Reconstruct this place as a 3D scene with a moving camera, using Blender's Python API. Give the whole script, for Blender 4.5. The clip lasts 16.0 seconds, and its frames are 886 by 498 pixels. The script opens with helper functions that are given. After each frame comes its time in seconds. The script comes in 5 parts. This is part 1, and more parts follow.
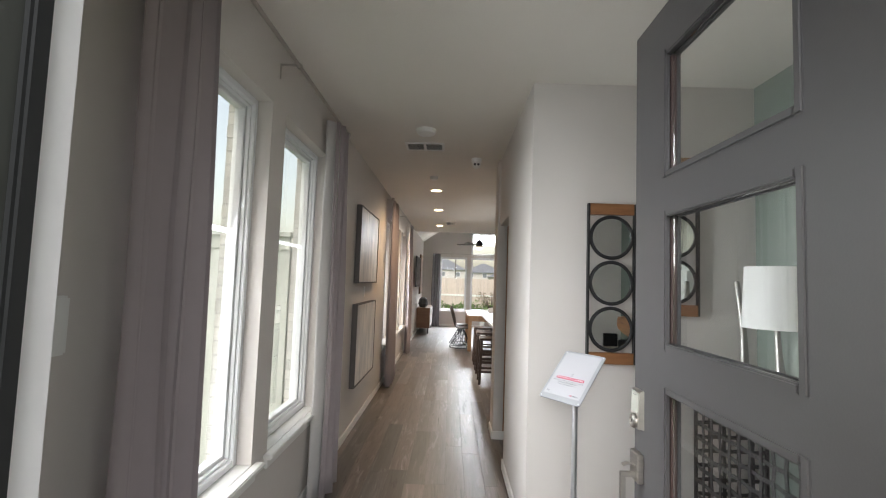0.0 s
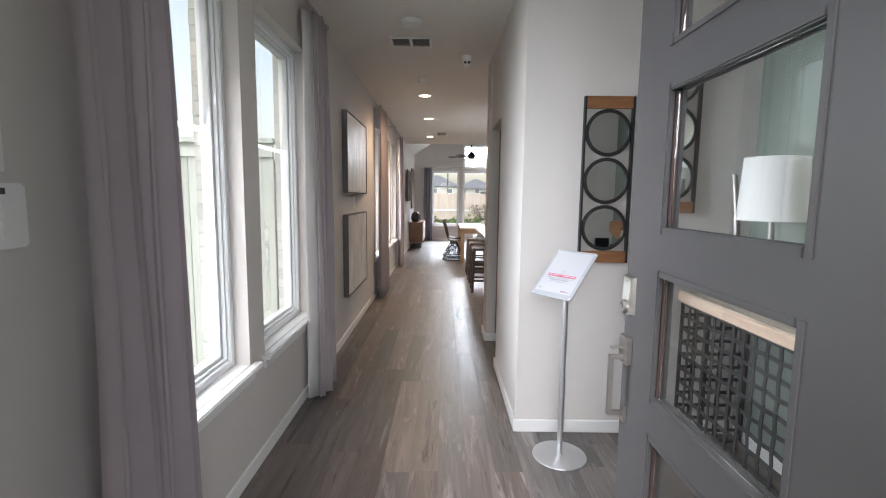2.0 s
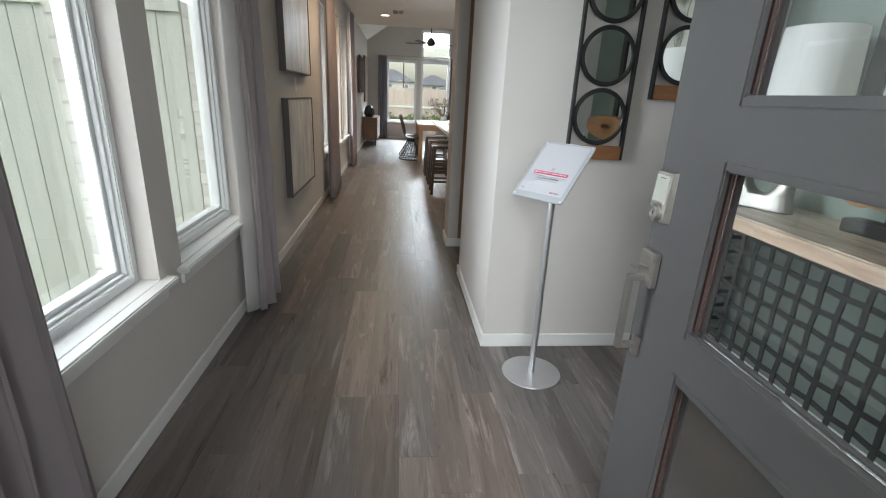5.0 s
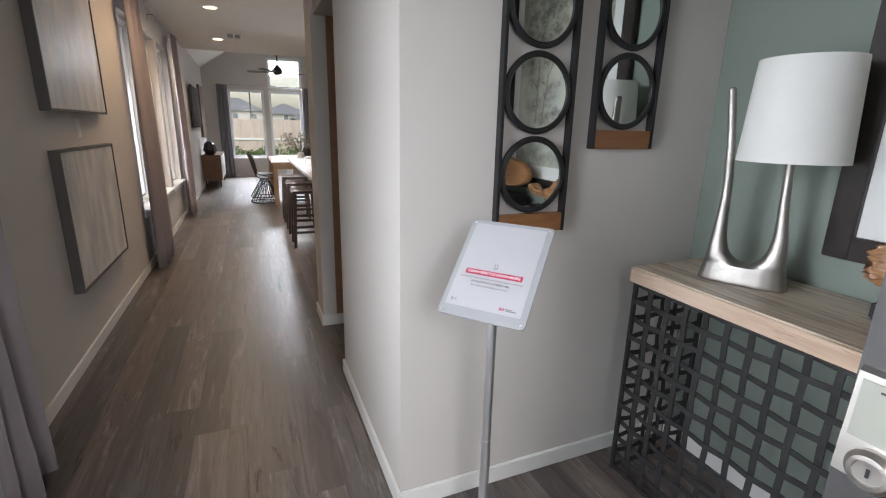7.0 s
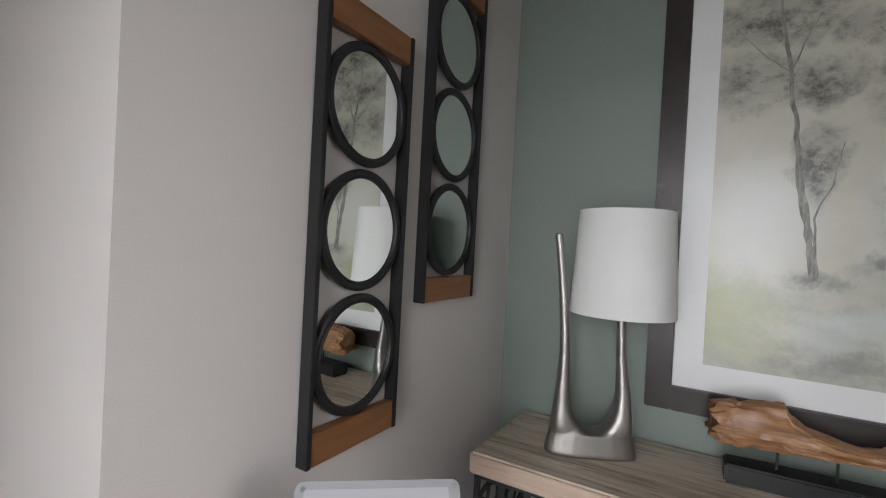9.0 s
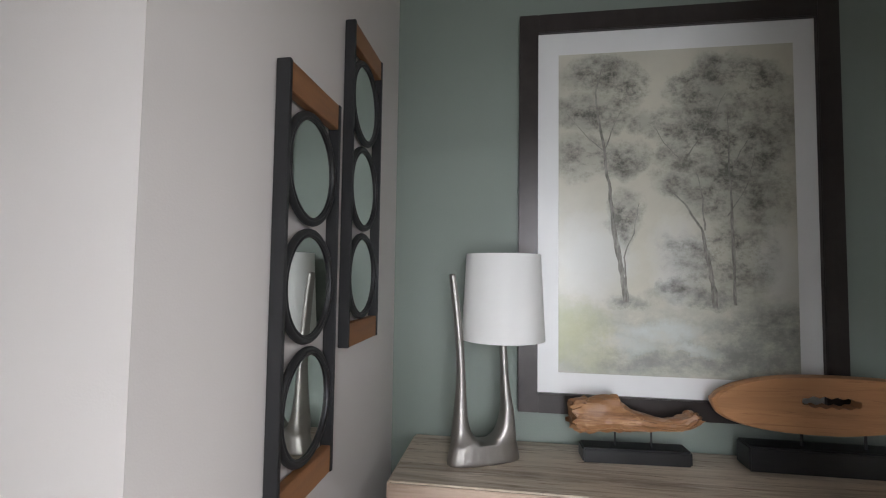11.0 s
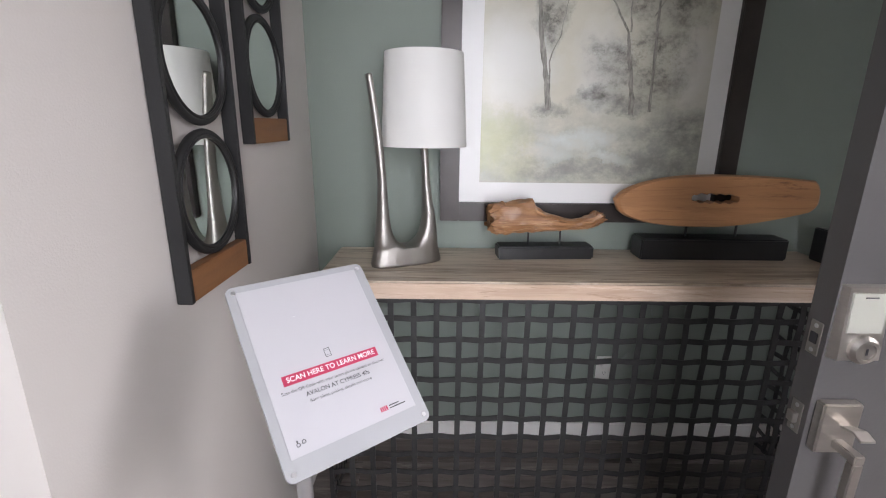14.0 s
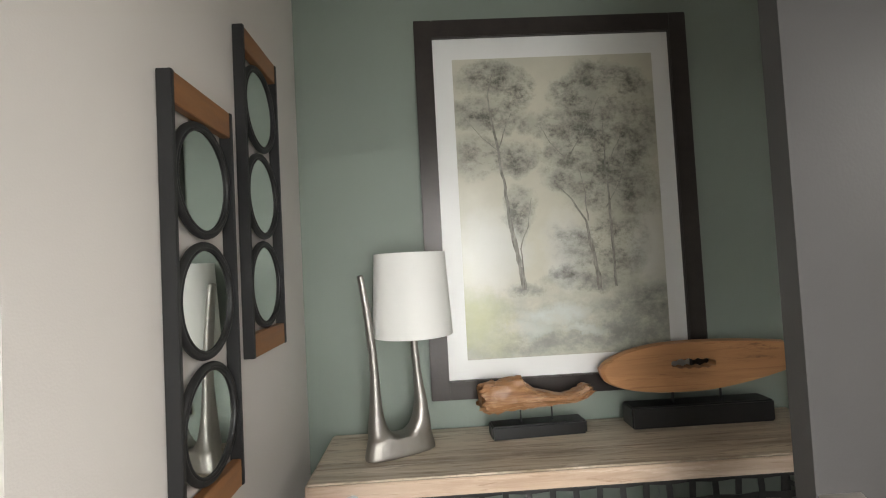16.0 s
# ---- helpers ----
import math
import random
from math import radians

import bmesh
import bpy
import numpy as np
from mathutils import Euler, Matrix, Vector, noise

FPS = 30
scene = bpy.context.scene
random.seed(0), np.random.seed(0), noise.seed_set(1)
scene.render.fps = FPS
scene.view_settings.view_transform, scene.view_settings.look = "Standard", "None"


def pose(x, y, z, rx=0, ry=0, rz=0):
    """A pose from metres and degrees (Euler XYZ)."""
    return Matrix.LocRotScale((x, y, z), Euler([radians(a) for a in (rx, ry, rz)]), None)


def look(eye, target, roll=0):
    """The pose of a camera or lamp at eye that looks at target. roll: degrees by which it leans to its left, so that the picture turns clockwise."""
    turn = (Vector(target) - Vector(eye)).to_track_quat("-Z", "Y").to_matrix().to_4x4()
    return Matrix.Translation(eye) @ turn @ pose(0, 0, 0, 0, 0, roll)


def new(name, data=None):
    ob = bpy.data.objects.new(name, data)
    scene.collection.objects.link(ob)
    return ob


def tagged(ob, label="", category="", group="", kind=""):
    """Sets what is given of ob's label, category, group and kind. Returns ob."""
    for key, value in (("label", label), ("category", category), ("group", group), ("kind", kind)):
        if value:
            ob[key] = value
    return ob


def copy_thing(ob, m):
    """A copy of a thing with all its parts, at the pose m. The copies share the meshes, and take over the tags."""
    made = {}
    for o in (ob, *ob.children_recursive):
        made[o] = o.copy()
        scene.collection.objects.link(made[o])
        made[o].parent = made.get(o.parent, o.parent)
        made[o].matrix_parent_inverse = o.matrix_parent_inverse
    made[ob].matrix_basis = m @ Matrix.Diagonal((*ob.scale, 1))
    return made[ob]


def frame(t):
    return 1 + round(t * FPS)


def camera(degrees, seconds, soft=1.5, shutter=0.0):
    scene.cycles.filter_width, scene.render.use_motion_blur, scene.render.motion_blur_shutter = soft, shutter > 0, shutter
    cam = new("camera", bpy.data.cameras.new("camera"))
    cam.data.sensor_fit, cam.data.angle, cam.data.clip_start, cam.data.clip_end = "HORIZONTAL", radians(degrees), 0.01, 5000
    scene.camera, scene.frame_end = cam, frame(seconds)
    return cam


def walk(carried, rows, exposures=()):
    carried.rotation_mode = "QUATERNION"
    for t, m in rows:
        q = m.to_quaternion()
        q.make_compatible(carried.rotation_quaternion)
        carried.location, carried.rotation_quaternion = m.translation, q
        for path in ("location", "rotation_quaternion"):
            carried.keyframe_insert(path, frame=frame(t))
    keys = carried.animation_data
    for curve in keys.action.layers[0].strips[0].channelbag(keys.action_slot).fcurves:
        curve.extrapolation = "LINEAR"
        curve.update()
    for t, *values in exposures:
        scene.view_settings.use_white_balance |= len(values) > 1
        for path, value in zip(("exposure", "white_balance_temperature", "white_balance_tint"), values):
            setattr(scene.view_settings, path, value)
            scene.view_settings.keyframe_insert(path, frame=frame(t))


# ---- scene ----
cam = camera(88.1, 16.0, soft=1.1)
METRES, EYE, TILT, LEAN, TURN = 3.06, 1.548, 0.0, 0.0, 1.1
ROWS = [
    (0.0, 0.0, 0.0, 0.0, -0.14, 3.93, -1.98),
    (0.5, 0.0029, 0.005, -0.0058, -0.26, 2.79, -1.91),
    (1.0, 0.0029, 0.0106, -0.012, -0.43, 1.09, -1.6),
    (1.5, 0.0024, 0.0164, -0.0192, -0.72, -2.1, -1.08),
    (2.0, 0.005, 0.0235, -0.0297, -1.07, -6.39, -0.7),
    (2.5, 0.01, 0.0354, -0.0454, -1.26, -12.83, -0.53),
    (3.0, 0.0181, 0.0496, -0.0641, -0.8, -19.21, -0.73),
    (5.5, -0.0033, 0.2529, -0.0652, -9.47, -17.65, -2.32),
    (6.0, 0.0067, 0.3495, -0.0522, -13.06, -15.82, -1.25),
    (6.5, 0.0154, 0.4079, -0.0349, -17.16, -15.72, -0.82),
    (7.0, 0.0233, 0.4576, -0.0342, -23.58, -14.73, -1.24),
    (7.5, 0.0282, 0.5237, -0.0289, -31.44, -12.0, -1.83),
    (8.0, 0.0383, 0.5827, -0.0216, -40.95, -8.2, -2.87),
    (8.5, 0.0618, 0.643, -0.0174, -50.39, -4.13, -3.18),
    (9.0, 0.0736, 0.6898, -0.0007, -60.1, -0.61, -3.05),
    (11.5, -0.0122, 0.7618, 0.0182, -85.3, 1.18, -0.39),
    (12.0, -0.0058, 0.753, 0.0025, -86.46, -2.84, 0.01),
    (12.5, -0.0004, 0.749, -0.0105, -88.0, -7.54, -0.04),
    (13.0, 0.0009, 0.7477, -0.0213, -89.01, -11.26, -0.24),
    (13.5, 0.0035, 0.7466, -0.0312, -90.11, -14.4, -0.5),
    (14.0, 0.0039, 0.7475, -0.0356, -91.06, -15.22, -0.6),
    (14.5, 0.0001, 0.7482, -0.0242, -92.35, -12.53, 0.17),
    (15.0, -0.0062, 0.7475, -0.0033, -93.04, -7.74, 1.31),
    (15.5, -0.0127, 0.746, 0.0132, -93.2, -2.2, 2.38),
    (16.0, -0.0208, 0.7466, 0.0235, -92.89, 2.04, 2.98),
]
walk(cam, [(t, pose(0, 0, EYE, TILT, LEAN, TURN) @ pose(METRES * x, METRES * y, METRES * z, 90 + pitch, roll, yaw)) for t, x, y, z, yaw, pitch, roll in ROWS], [(0.0, 1.58, 6850, 10), (1.5, 1.66, 6500, 10), (3.0, 1.77, 6450, 17), (5.5, 1.24, 6500, 4), (7.0, 1.25, 6600, 12), (8.0, 1.2, 6500, 12), (9.0, 0.8, 6900, 15), (11.5, 1.2, 6700, 15), (12.5, 1.38, 6550, 19), (14.0, 1.36, 6850, 19), (15.0, 1.4, 7100, 17), (16.0, 1.42, 7500, 11)])

# ---- world, sun, large lights ----
world = bpy.data.worlds.new("sky")
scene.world = world
world.use_nodes = True
wn = world.node_tree.nodes
sky = wn.new("ShaderNodeTexSky")
sky.sky_type, sky.sun_disc = "NISHITA", False
sky.sun_elevation, sky.sun_rotation = radians(48), radians(200)
sky.air_density, sky.dust_density, sky.ozone_density = 1.6, 3.0, 2.0
soft_sky = wn.new("ShaderNodeHueSaturation")
soft_sky.inputs["Saturation"].default_value = 0.5
world.node_tree.links.new(sky.outputs[0], soft_sky.inputs["Color"])
world.node_tree.links.new(soft_sky.outputs[0], wn["Background"].inputs[0])
wn["Background"].inputs[1].default_value = 0.095

sun = new("sun", bpy.data.lights.new("sun", "SUN"))
sun.data.energy, sun.data.angle, sun.data.color = 0.3, radians(25), (1.0, 0.97, 0.93)
sun.matrix_world = look((-4, -8, 11), (0, 0, 0))


def window_light(name, x, y, z, wide, high, turn, watts):
    """Daylight entering one opening."""
    lamp = new(name, bpy.data.lights.new(name, "AREA"))
    lamp.data.shape, lamp.data.size, lamp.data.size_y, lamp.data.energy = "RECTANGLE", wide, high, watts
    lamp.data.color = (0.90, 0.97, 1.06)
    lamp.matrix_world = pose(x, y, z, 90, 0, turn)
    return lamp


WIN_Z0, WIN_Z1 = 0.590, 2.460
WINDOWS = [(1.48, 2.350), (2.545, 3.435), (6.75, 7.60), (7.78, 8.63), (8.80, 9.65)]
# sky light entering the window openings
for i, (a, b) in enumerate(WINDOWS):
    lamp_w = window_light("window_daylight", 0, 0, 0, b - a - 0.1, 1.7, 0, (7.5, 1.8, 6.5, 6.5, 6.5)[i])
    lamp_w.matrix_world = look((-1.185, (a + b) / 2, 1.51), (0.0, (a + b) / 2, 1.20))
    lamp_w.data.spread = radians(100)
lamp_d = window_light("door_daylight", 0, 0, 0, 1.6, 1.6, 0, 25)
lamp_d.matrix_world = look((0.0, -1.3, 2.3), (0.1, 1.3, 0.35))
lamp_r = window_light("rear_daylight", 0, 0, 0, 2.2, 1.2, 0, 240)
lamp_r.matrix_world = look((0.6, 17.2, 3.4), (0.6, 14.0, 0.8))


def downlight(x, y, z):
    lamp = new("downlight_lamp", bpy.data.lights.new("downlight_lamp", "SPOT"))
    lamp.data.energy, lamp.data.spot_size, lamp.data.spot_blend = 30, radians(160), 0.9
    lamp.data.color, lamp.data.shadow_soft_size = (1.0, 0.72, 0.46), 0.06
    lamp.matrix_world = pose(x, y, z - 0.02)


CEIL = 2.81
DOWNLIGHTS = [(-0.245, 6.36), (-0.255, 8.15), (-0.295, 10.5)]
for x, y in DOWNLIGHTS:
    downlight(x, y, CEIL)


# ---- mesh helpers ----
def box(bm, x0, y0, z0, x1, y1, z1, bevel=0.0):
    m = Matrix.LocRotScale(((x0 + x1) / 2, (y0 + y1) / 2, (z0 + z1) / 2), None, (abs(x1 - x0), abs(y1 - y0), abs(z1 - z0)))
    made = bmesh.ops.create_cube(bm, size=1, matrix=m)["verts"]
    if bevel:
        edges = list({e for v in made for e in v.link_edges})
        bmesh.ops.bevel(bm, geom=edges, offset=bevel, segments=2, affect="EDGES", clamp_overlap=True)
    return bm


def rod(bm, a, b, r0, r1=None, seg=16):
    a, b = Vector(a), Vector(b)
    d = b - a
    m = Matrix.Translation((a + b) / 2) @ d.to_track_quat("Z", "Y").to_matrix().to_4x4()
    bmesh.ops.create_cone(bm, cap_ends=True, segments=seg, radius1=r0, radius2=r0 if r1 is None else r1, depth=d.length, matrix=m)
    return bm


def lathe(bm, profile, seg=32, at=(0, 0, 0), m=None):
    """Turns (radius, height) pairs round the upright axis."""
    rings = []
    for r, z in profile:
        ring = []
        for i in range(seg):
            a = 2 * math.pi * i / seg
            p = Vector((at[0] + r * math.cos(a), at[1] + r * math.sin(a), at[2] + z))
            ring.append(bm.verts.new(m @ p if m else p))
        rings.append(ring)
    for lo, hi in zip(rings, rings[1:]):
        for i in range(seg):
            bm.faces.new((lo[i], lo[(i + 1) % seg], hi[(i + 1) % seg], hi[i]))
    if profile[0][0] > 1e-5:
        bm.faces.new(rings[0][::-1])
    if profile[-1][0] > 1e-5:
        bm.faces.new(rings[-1])
    return bm


def loft(bm, rings, closed_ends=True):
    """Skins rings of points."""
    loops = [[bm.verts.new(p) for p in ring] for ring in rings]
    n = len(loops[0])
    for lo, hi in zip(loops, loops[1:]):
        for i in range(n):
            bm.faces.new((lo[i], lo[(i + 1) % n], hi[(i + 1) % n], hi[i]))
    if closed_ends:
        bm.faces.new(loops[0][::-1])
        bm.faces.new(loops[-1])
    return bm


def tube(bm, path, r, seg=10):
    """A round bar along a path."""
    path = [Vector(p) for p in path]
    rings, side = [], None
    for i, p in enumerate(path):
        d = (path[min(i + 1, len(path) - 1)] - path[max(i - 1, 0)]).normalized()
        side = d.orthogonal().normalized() if side is None else (side - d * side.dot(d)).normalized()
        up = d.cross(side)
        rr = r[i] if isinstance(r, (list, tuple)) else r
        rings.append([p + rr * (math.cos(2 * math.pi * k / seg) * side + math.sin(2 * math.pi * k / seg) * up) for k in range(seg)])
    return loft(bm, rings)


def ring(bm, centre, major, minor, m, seg=40, sub=10):
    """A torus in the plane of m's x and y."""
    loops = []
    for i in range(seg):
        a = 2 * math.pi * i / seg
        loops.append([bm.verts.new(Vector(centre) + m @ Vector(((major + minor * math.cos(2 * math.pi * k / sub)) * math.cos(a), (major + minor * math.cos(2 * math.pi * k / sub)) * math.sin(a), minor * math.sin(2 * math.pi * k / sub)))) for k in range(sub)])
    for i in range(seg):
        lo, hi = loops[i], loops[(i + 1) % seg]
        for k in range(sub):
            bm.faces.new((lo[k], lo[(k + 1) % sub], hi[(k + 1) % sub], hi[k]))
    return bm


def part(name, bm, material, parent=None, label="", smooth=False):
    """Links a bmesh as one mesh object, under a thing or a part."""
    bmesh.ops.recalc_face_normals(bm, faces=bm.faces)
    me = bpy.data.meshes.new(name)
    bm.to_mesh(me)
    bm.free()
    me.materials.append(material)
    if smooth:
        me.shade_smooth()
        me.set_sharp_from_angle(angle=radians(38))
    ob = new(name, me)
    if parent is not None:
        ob.parent = parent
    if label:
        ob["label"] = label
    return ob


def thing(name, at, label, category, group="", turn=0, kind=""):
    ob = new(name)
    ob.empty_display_size = 0.05
    ob.matrix_world = pose(*at, 0, 0, turn)
    return tagged(ob, label, category, group, kind)


def structure(name, bm, material, label, category, smooth=False):
    return tagged(part(name, bm, material, smooth=smooth), label, category, kind="structure")


B = bmesh.new


# ---- materials ----
def node(nt, kind, **values):
    n = nt.nodes.new("ShaderNode" + kind)
    for k, v in values.items():
        n.inputs[k.replace("_", " ")].default_value = v
    return n


COAT_ROUGH = 0.18


def surface(name, colour, second=None, rough=0.5, metal=0.0, grain=(8, 8, 8), fine=120.0, bump=0.05, spread=0.5, rough_var=0.1, per_object=0.0, island=0.0, coat=0.0, sheen=0.0):
    """A principled surface: two tones mixed by a broad noise, a fine noise for grain and relief."""
    mt = bpy.data.materials.new(name)
    mt.use_nodes = True
    nt = mt.node_tree
    link = nt.links.new
    p = nt.nodes["Principled BSDF"]
    co = nt.nodes.new("ShaderNodeTexCoord")
    mp = nt.nodes.new("ShaderNodeMapping")
    mp.inputs["Scale"].default_value = grain
    link(co.outputs["Object"], mp.inputs[0])
    if per_object:
        info = nt.nodes.new("ShaderNodeObjectInfo")
        sc = nt.nodes.new("ShaderNodeVectorMath")
        sc.operation = "SCALE"
        sc.inputs[0].default_value = (31.0, 17.0, 23.0)
        link(info.outputs["Random"], sc.inputs["Scale"])
        link(sc.outputs[0], mp.inputs["Location"])
    broad = node(nt, "TexNoise", Scale=1.0, Detail=5.0, Roughness=0.6)
    link(mp.outputs[0], broad.inputs["Vector"])
    fine_n = node(nt, "TexNoise", Scale=fine, Detail=3.0)
    link(co.outputs["Object"], fine_n.inputs["Vector"])
    ramp = nt.nodes.new("ShaderNodeValToRGB")
    c2 = second or tuple(c * 0.88 for c in colour)
    ramp.color_ramp.elements[0].position, ramp.color_ramp.elements[1].position = 0.5 - spread / 2, 0.5 + spread / 2
    ramp.color_ramp.elements[0].color, ramp.color_ramp.elements[1].color = (*c2, 1), (*colour, 1)
    link(broad.outputs[0], ramp.inputs[0])
    out = ramp.outputs[0]
    if per_object or island:
        hsv = nt.nodes.new("ShaderNodeHueSaturation")
        rng = nt.nodes.new("ShaderNodeMapRange")
        amount = per_object or island
        rng.inputs["To Min"].default_value, rng.inputs["To Max"].default_value = 1 - amount, 1 + amount
        src = info.outputs["Random"] if per_object else nt.nodes.new("ShaderNodeNewGeometry").outputs["Random Per Island"]
        link(src, rng.inputs[0])
        link(rng.outputs[0], hsv.inputs["Value"])
        link(out, hsv.inputs["Color"])
        out = hsv.outputs[0]
    link(out, p.inputs["Base Color"])
    rr = nt.nodes.new("ShaderNodeMapRange")
    rr.inputs["To Min"].default_value, rr.inputs["To Max"].default_value = max(rough - rough_var, 0.02), min(rough + rough_var, 1)
    link(broad.outputs[0], rr.inputs[0])
    link(rr.outputs[0], p.inputs["Roughness"])
    p.inputs["Metallic"].default_value = metal
    p.inputs["Coat Weight"].default_value = coat
    p.inputs["Coat Roughness"].default_value = COAT_ROUGH
    p.inputs["Sheen Weight"].default_value = sheen
    if bump:
        b = node(nt, "Bump", Strength=bump, Distance=0.01)
        add = nt.nodes.new("ShaderNodeMath")
        add.operation = "ADD"
        link(broad.outputs[0], add.inputs[0])
        link(fine_n.outputs[0], add.inputs[1])
        link(add.outputs[0], b.inputs["Height"])
        link(b.outputs[0], p.inputs["Normal"])
    return mt


def glow(name, colour, strength):
    mt = surface(name, colour, bump=0)
    p = mt.node_tree.nodes["Principled BSDF"]
    p.inputs["Emission Color"].default_value = (*colour, 1)
    p.inputs["Emission Strength"].default_value = strength
    return mt


def clear_glass(name, tint=(0.97, 0.99, 0.98), rough=0.0):
    mt = bpy.data.materials.new(name)
    mt.use_nodes = True
    p = mt.node_tree.nodes["Principled BSDF"]
    p.inputs["Base Color"].default_value = (*tint, 1)
    p.inputs["Transmission Weight"].default_value = 1.0
    p.inputs["Roughness"].default_value = rough
    p.inputs["IOR"].default_value = 1.45
    return mt


M_WALL = surface("wall_paint", (0.63, 0.592, 0.562), (0.60, 0.562, 0.532), rough=0.75, grain=(1.5, 1.5, 1.5), fine=260, bump=0.06)
M_GREEN = surface("green_wall_paint", (0.207, 0.245, 0.215), (0.193, 0.229, 0.201), rough=0.6, grain=(1.5, 1.5, 1.5), fine=260, bump=0.10)
M_CEIL = surface("ceiling_paint", (0.75, 0.715, 0.665), (0.72, 0.685, 0.635), rough=0.85, grain=(2, 2, 2), fine=150, bump=0.18)
M_TRIM = surface("white_trim_paint", (0.80, 0.79, 0.77), (0.77, 0.76, 0.74), rough=0.4, grain=(3, 3, 3), fine=80, bump=0.02)
M_VINYL = surface("white_window_vinyl", (0.80, 0.81, 0.82), (0.77, 0.78, 0.79), rough=0.35, bump=0.01)
def plank_material(name, joined, deep=(0.092, 0.072, 0.063), light=(0.168, 0.140, 0.126), cloud_c=(0.122, 0.098, 0.087), pale=(0.255, 0.225, 0.207), crack=(0.034, 0.025, 0.021), tones=(0.68, 1.34), k=1.0, across="x", warmth=(1.0, 1.0)):
    """Grey-brown limed wood print: long grain, pale streaks, dark knots and cracks; each plank has its own tone."""
    mt = bpy.data.materials.new(name)
    mt.use_nodes = True
    nt = mt.node_tree
    link = nt.links.new
    p = nt.nodes["Principled BSDF"]
    co = nt.nodes.new("ShaderNodeTexCoord")
    rand = nt.nodes.new("ShaderNodeNewGeometry").outputs["Random Per Island"] if joined else nt.nodes.new("ShaderNodeObjectInfo").outputs["Random"]
    shift = nt.nodes.new("ShaderNodeVectorMath")
    shift.operation = "SCALE"
    shift.inputs[0].default_value = (37.0, 53.0, 11.0)
    link(rand, shift.inputs["Scale"])
    moved = nt.nodes.new("ShaderNodeVectorMath")
    link(co.outputs["Object"], moved.inputs[0])
    link(shift.outputs[0], moved.inputs[1])

    def grain(scale, detail, rough, distort=0.0):
        mp = nt.nodes.new("ShaderNodeMapping")
        mp.inputs["Scale"].default_value = {"x": scale, "z": (scale[0] * 0.5, scale[1], scale[0]), "y": (scale[0] * 0.5, scale[0], scale[1])}[across]
        link(moved.outputs[0], mp.inputs[0])
        n = node(nt, "TexNoise", Scale=1.0, Detail=detail, Roughness=rough, Distortion=distort)
        link(mp.outputs[0], n.inputs["Vector"])
        return n.outputs[0]

    def band(v, lo, hi):
        n = nt.nodes.new("ShaderNodeMapRange")
        n.inputs["From Min"].default_value, n.inputs["From Max"].default_value = lo, hi
        link(v, n.inputs[0])
        return n.outputs[0]

    def over(base, colour, amount):
        mx = nt.nodes.new("ShaderNodeMix")
        mx.data_type = "RGBA"
        link(amount, mx.inputs["Factor"])
        if isinstance(base, tuple):
            mx.inputs["A"].default_value = (*base, 1)
        else:
            link(base, mx.inputs["A"])
        mx.inputs["B"].default_value = (*colour, 1)
        return mx.outputs["Result"]

    long_g, cloud = grain((15 * k, 1.0 * k, k), 7.0, 0.66, 0.8), grain((6 * k, 0.9 * k, k), 3.0, 0.5, 0.6)
    streak, hair = grain((11 * k, 1.1 * k, k), 9.0, 0.74, 1.0), grain((70 * k, 3.0 * k, k), 4.0, 0.65, 0.8)
    c = over(deep, light, band(long_g, 0.38, 0.62))
    c = over(c, cloud_c, band(cloud, 0.45, 0.66))
    c = over(c, pale, band(streak, 0.55, 0.66))
    c = over(c, crack, band(streak, 0.405, 0.35))
    c = over(c, deep, band(hair, 0.44, 0.34))
    hsv = nt.nodes.new("ShaderNodeHueSaturation")
    tone = nt.nodes.new("ShaderNodeMapRange")
    tone.inputs["To Min"].default_value, tone.inputs["To Max"].default_value = tones
    link(rand, tone.inputs[0])
    link(tone.outputs[0], hsv.inputs["Value"])
    second = nt.nodes.new("ShaderNodeMath")
    second.operation = "FRACT"
    stir = nt.nodes.new("ShaderNodeMath")
    stir.operation = "MULTIPLY"
    stir.inputs[1].default_value = 17.31
    link(rand, stir.inputs[0])
    link(stir.outputs[0], second.inputs[0])
    warm = nt.nodes.new("ShaderNodeMapRange")
    warm.inputs["To Min"].default_value, warm.inputs["To Max"].default_value = warmth
    link(second.outputs[0], warm.inputs[0])
    link(warm.outputs[0], hsv.inputs["Saturation"])
    link(c, hsv.inputs["Color"])
    link(hsv.outputs[0], p.inputs["Base Color"])
    rr = nt.nodes.new("ShaderNodeMapRange")
    rr.inputs["To Min"].default_value, rr.inputs["To Max"].default_value = 0.30, 0.50
    link(long_g, rr.inputs[0])
    link(rr.outputs[0], p.inputs["Roughness"])
    b = node(nt, "Bump", Strength=0.12, Distance=0.006)
    link(long_g, b.inputs["Height"])
    link(b.outputs[0], p.inputs["Normal"])
    return mt


